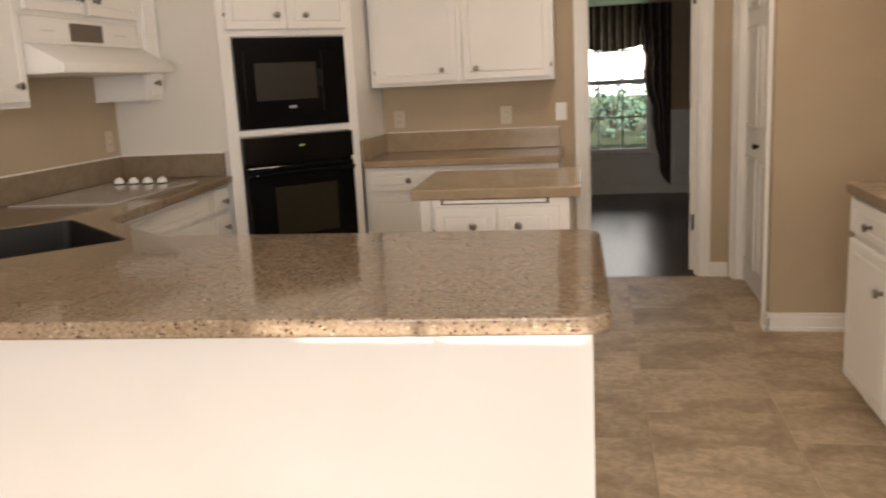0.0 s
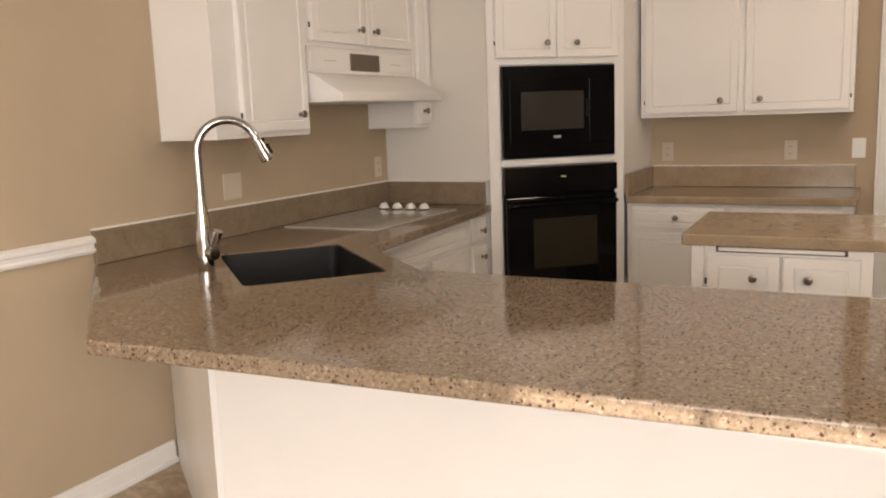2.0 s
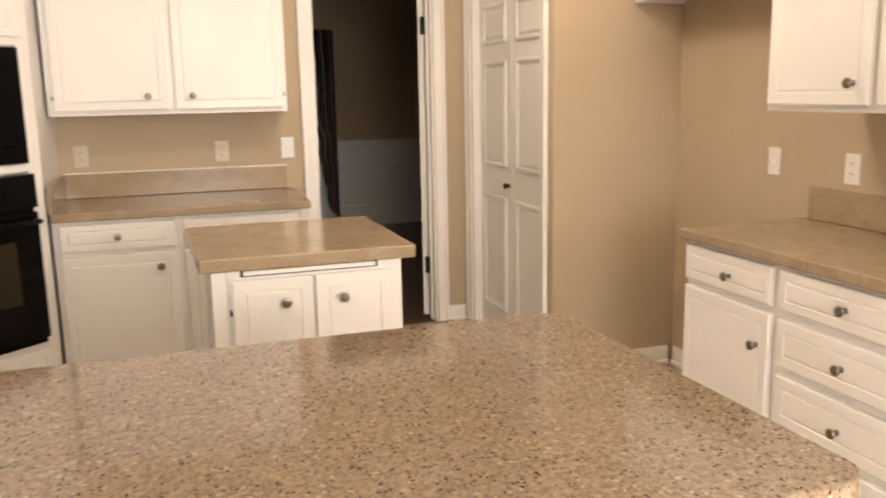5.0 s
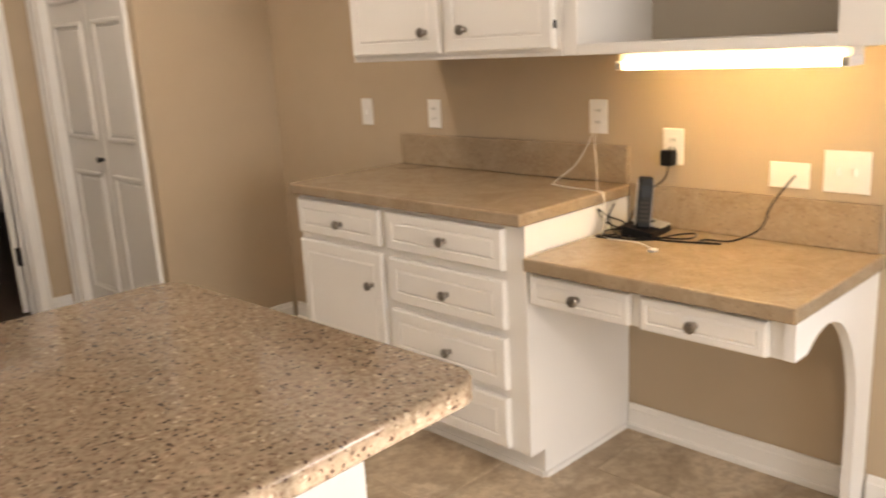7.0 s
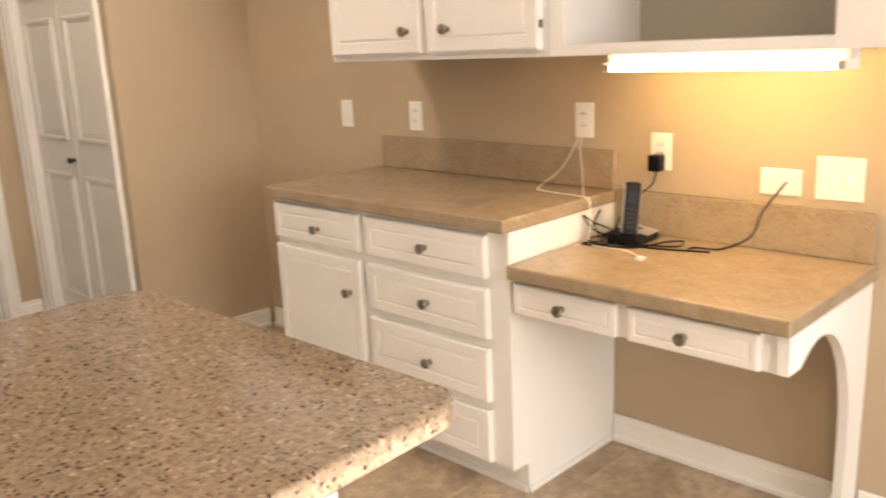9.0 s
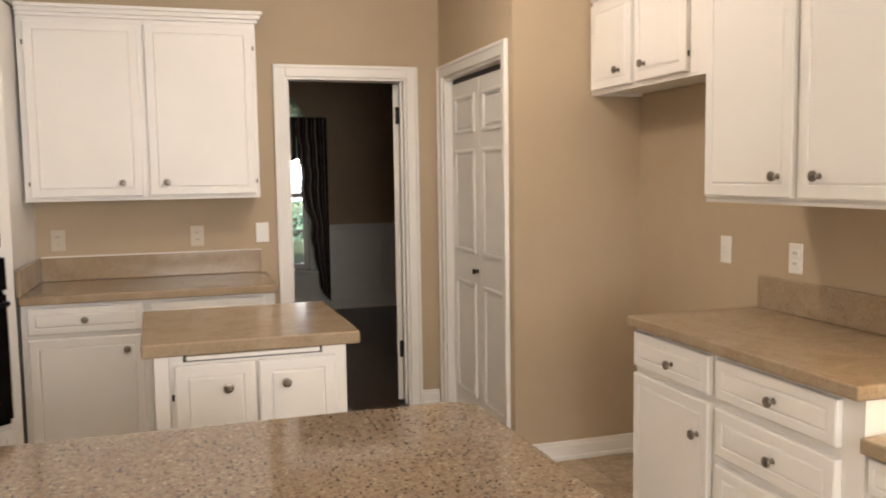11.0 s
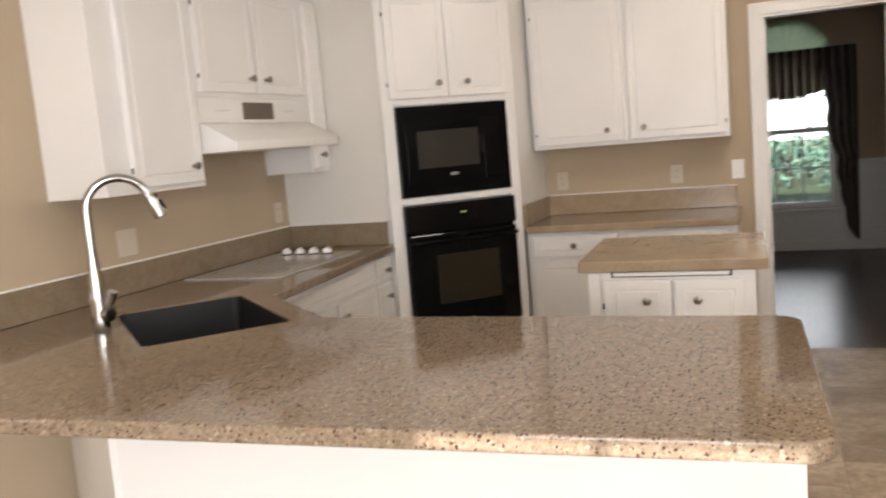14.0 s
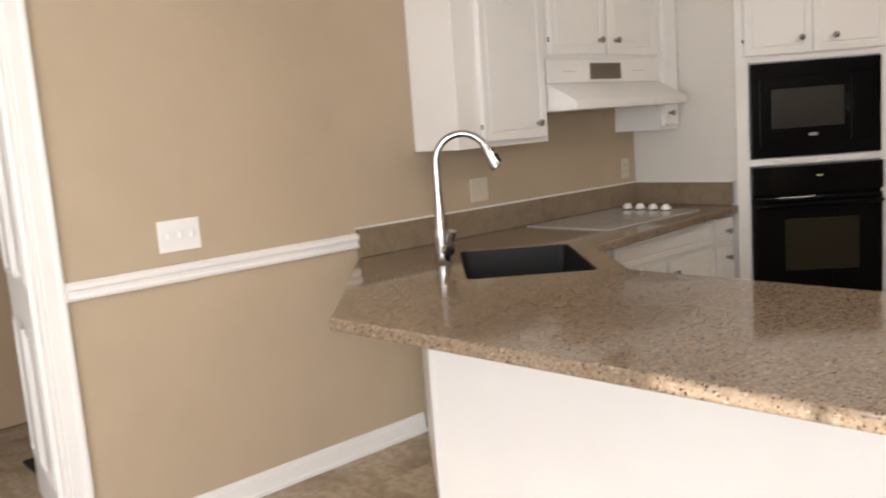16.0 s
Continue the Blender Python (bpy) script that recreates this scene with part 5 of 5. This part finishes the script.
B = DZ + 0.004
cord("black_cable", [(XR - 0.03, 2.582, 0.965), (XR - 0.04, 2.59, 0.92), (XR - 0.06, 2.645, 0.87), (1.77, 2.68, 0.80), (1.76, 2.69, B)], 0.0026, BLACKP, "thin black cord from the adapter to the phone")
cord("black_cable", [(XR - 0.012, 2.185, 0.957), (XR - 0.03, 2.20, 0.93), (XR - 0.05, 2.235, 0.87), (XR - 0.06, 2.26, 0.80), (1.765, 2.33, B), (1.74, 2.40, B), (1.70, 2.40, B), (1.715, 2.34, B), (1.70, 2.38, B), (1.665, 2.50, B), (1.66, 2.60, B + 0.002), (1.72, 2.71, B), (1.79, 2.70, B)], 0.0028, BLACKP, "black telephone cord looping over the desk")
cord("black_cable", [(1.66, 2.66, B), (1.60, 2.70, B), (1.64, 2.55, B), (1.76, 2.50, B), (1.79, 2.46, B), (1.72, 2.45, B), (1.68, 2.55, B), (1.62, 2.62, B), (1.70, 2.72, 0.80), (1.74, 2.725, 0.84), (1.68, 2.715, 0.80), (1.64, 2.70, B)], 0.0026, BLACKP, "tangled black cord beside the phone")
cord("black_cable", [(1.735, 2.70, B), (1.69, 2.725, 0.79), (1.66, 2.735, 0.835), (1.665, 2.70, 0.815), (1.70, 2.66, 0.79), (1.66, 2.64, B), (1.62, 2.66, B), (1.65, 2.71, B + 0.004), (1.70, 2.69, B + 0.006), (1.68, 2.63, B + 0.004), (1.625, 2.60, B)], 0.0026, BLACKP, "black cord bunched up beside the phone base")
cord("white_cable", [(XR - 0.012, 2.872, 1.09), (XR - 0.035, 2.875, 1.04), (XR - 0.06, 2.92, 0.95), (1.74, 2.97, CT + 0.004), (1.70, 2.93, CT + 0.004), (1.68, 2.84, CT + 0.004), (1.67, 2.77, CT + 0.006), (1.668, 2.722, CT - 0.005), (1.66, 2.705, 0.82), (1.64, 2.70, B + 0.003), (1.60, 2.66, B), (1.60, 2.55, B), (1.555, 2.47, B)], 0.0016, WHITECORD, "thin white charging cord hanging from the outlet")
cord("white_cable", [(XR - 0.012, 2.862, 1.085), (XR - 0.05, 2.85, 1.02), (1.75, 2.80, 0.95), (1.69, 2.755, CT + 0.004), (1.675, 2.722, CT - 0.004), (1.66, 2.71, 0.80), (1.62, 2.70, B), (1.58, 2.71, B)], 0.0015, WHITECORD, "thin white cord falling onto the desk")
tagged(new("white_connector", mesh("white_connector", boxes((1.530, 1.556, 2.452, 2.472, DZ + 0.001, DZ + 0.009), bev=0.002), WHITECORD)), "small white connector lying on the desk", "cable")

# ceiling fixtures, out of view; the breakfast one is added with its fill lamp
for x, y, w, l, lab in ((0.5, 4.1, 1.2, 0.36, "rectangular ceiling light over the kitchen"), (-0.75, 0.7, 0.5, 0.5, "square ceiling fixture added out of view over the breakfast area")):
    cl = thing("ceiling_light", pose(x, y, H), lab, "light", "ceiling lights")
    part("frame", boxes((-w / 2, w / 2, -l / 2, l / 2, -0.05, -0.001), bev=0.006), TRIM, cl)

# ---- floor tiles, last ----
P, G = 0.512, 0.004
rnd = random.Random(4)
tb = bmesh.new()
box(tb, -(P - G) / 2, (P - G) / 2, -(P - G) / 2, (P - G) / 2, -0.006, 0.0)
es = [e for e in tb.edges if all(v.co.z > -0.001 for v in e.verts)]
bmesh.ops.bevel(tb, geom=es, offset=0.003, segments=1, affect="EDGES")
TME = mesh("tile", tb, TILE)
ix0 = int(math.floor((XL - 0.5) / P))
for i in range(ix0, 4):
    xa, xb = 0.5 + i * P, 0.5 + (i + 1) * P
    for j in range(-5, 13):
        ya = 3.68 + (j - 8) * P + (P / 2 if i % 2 else 0)
        yb = ya + P
        if xb < XL + 0.02 or xa > XR - 0.02 or yb < YN + 0.02 or ya > YB - 0.02 or (xa > XP - 0.05 and ya > YP - 0.05):
            continue
        cx0, cx1, cy0, cy1 = max(xa, XL), min(xb, XR), max(ya, YN), min(yb, YB)
        if cx1 - cx0 > P - 0.01 and cy1 - cy0 > P - 0.01:
            t = share("tile", TME, floor, pose((xa + xb) / 2, (ya + yb) / 2, 0))
        else:
            bm = boxes((cx0 + G / 2, cx1 - G / 2, cy0 + G / 2, cy1 - G / 2, -0.006, 0.0))
            t = share("tile", mesh("tile", bm, TILE), floor, Matrix())
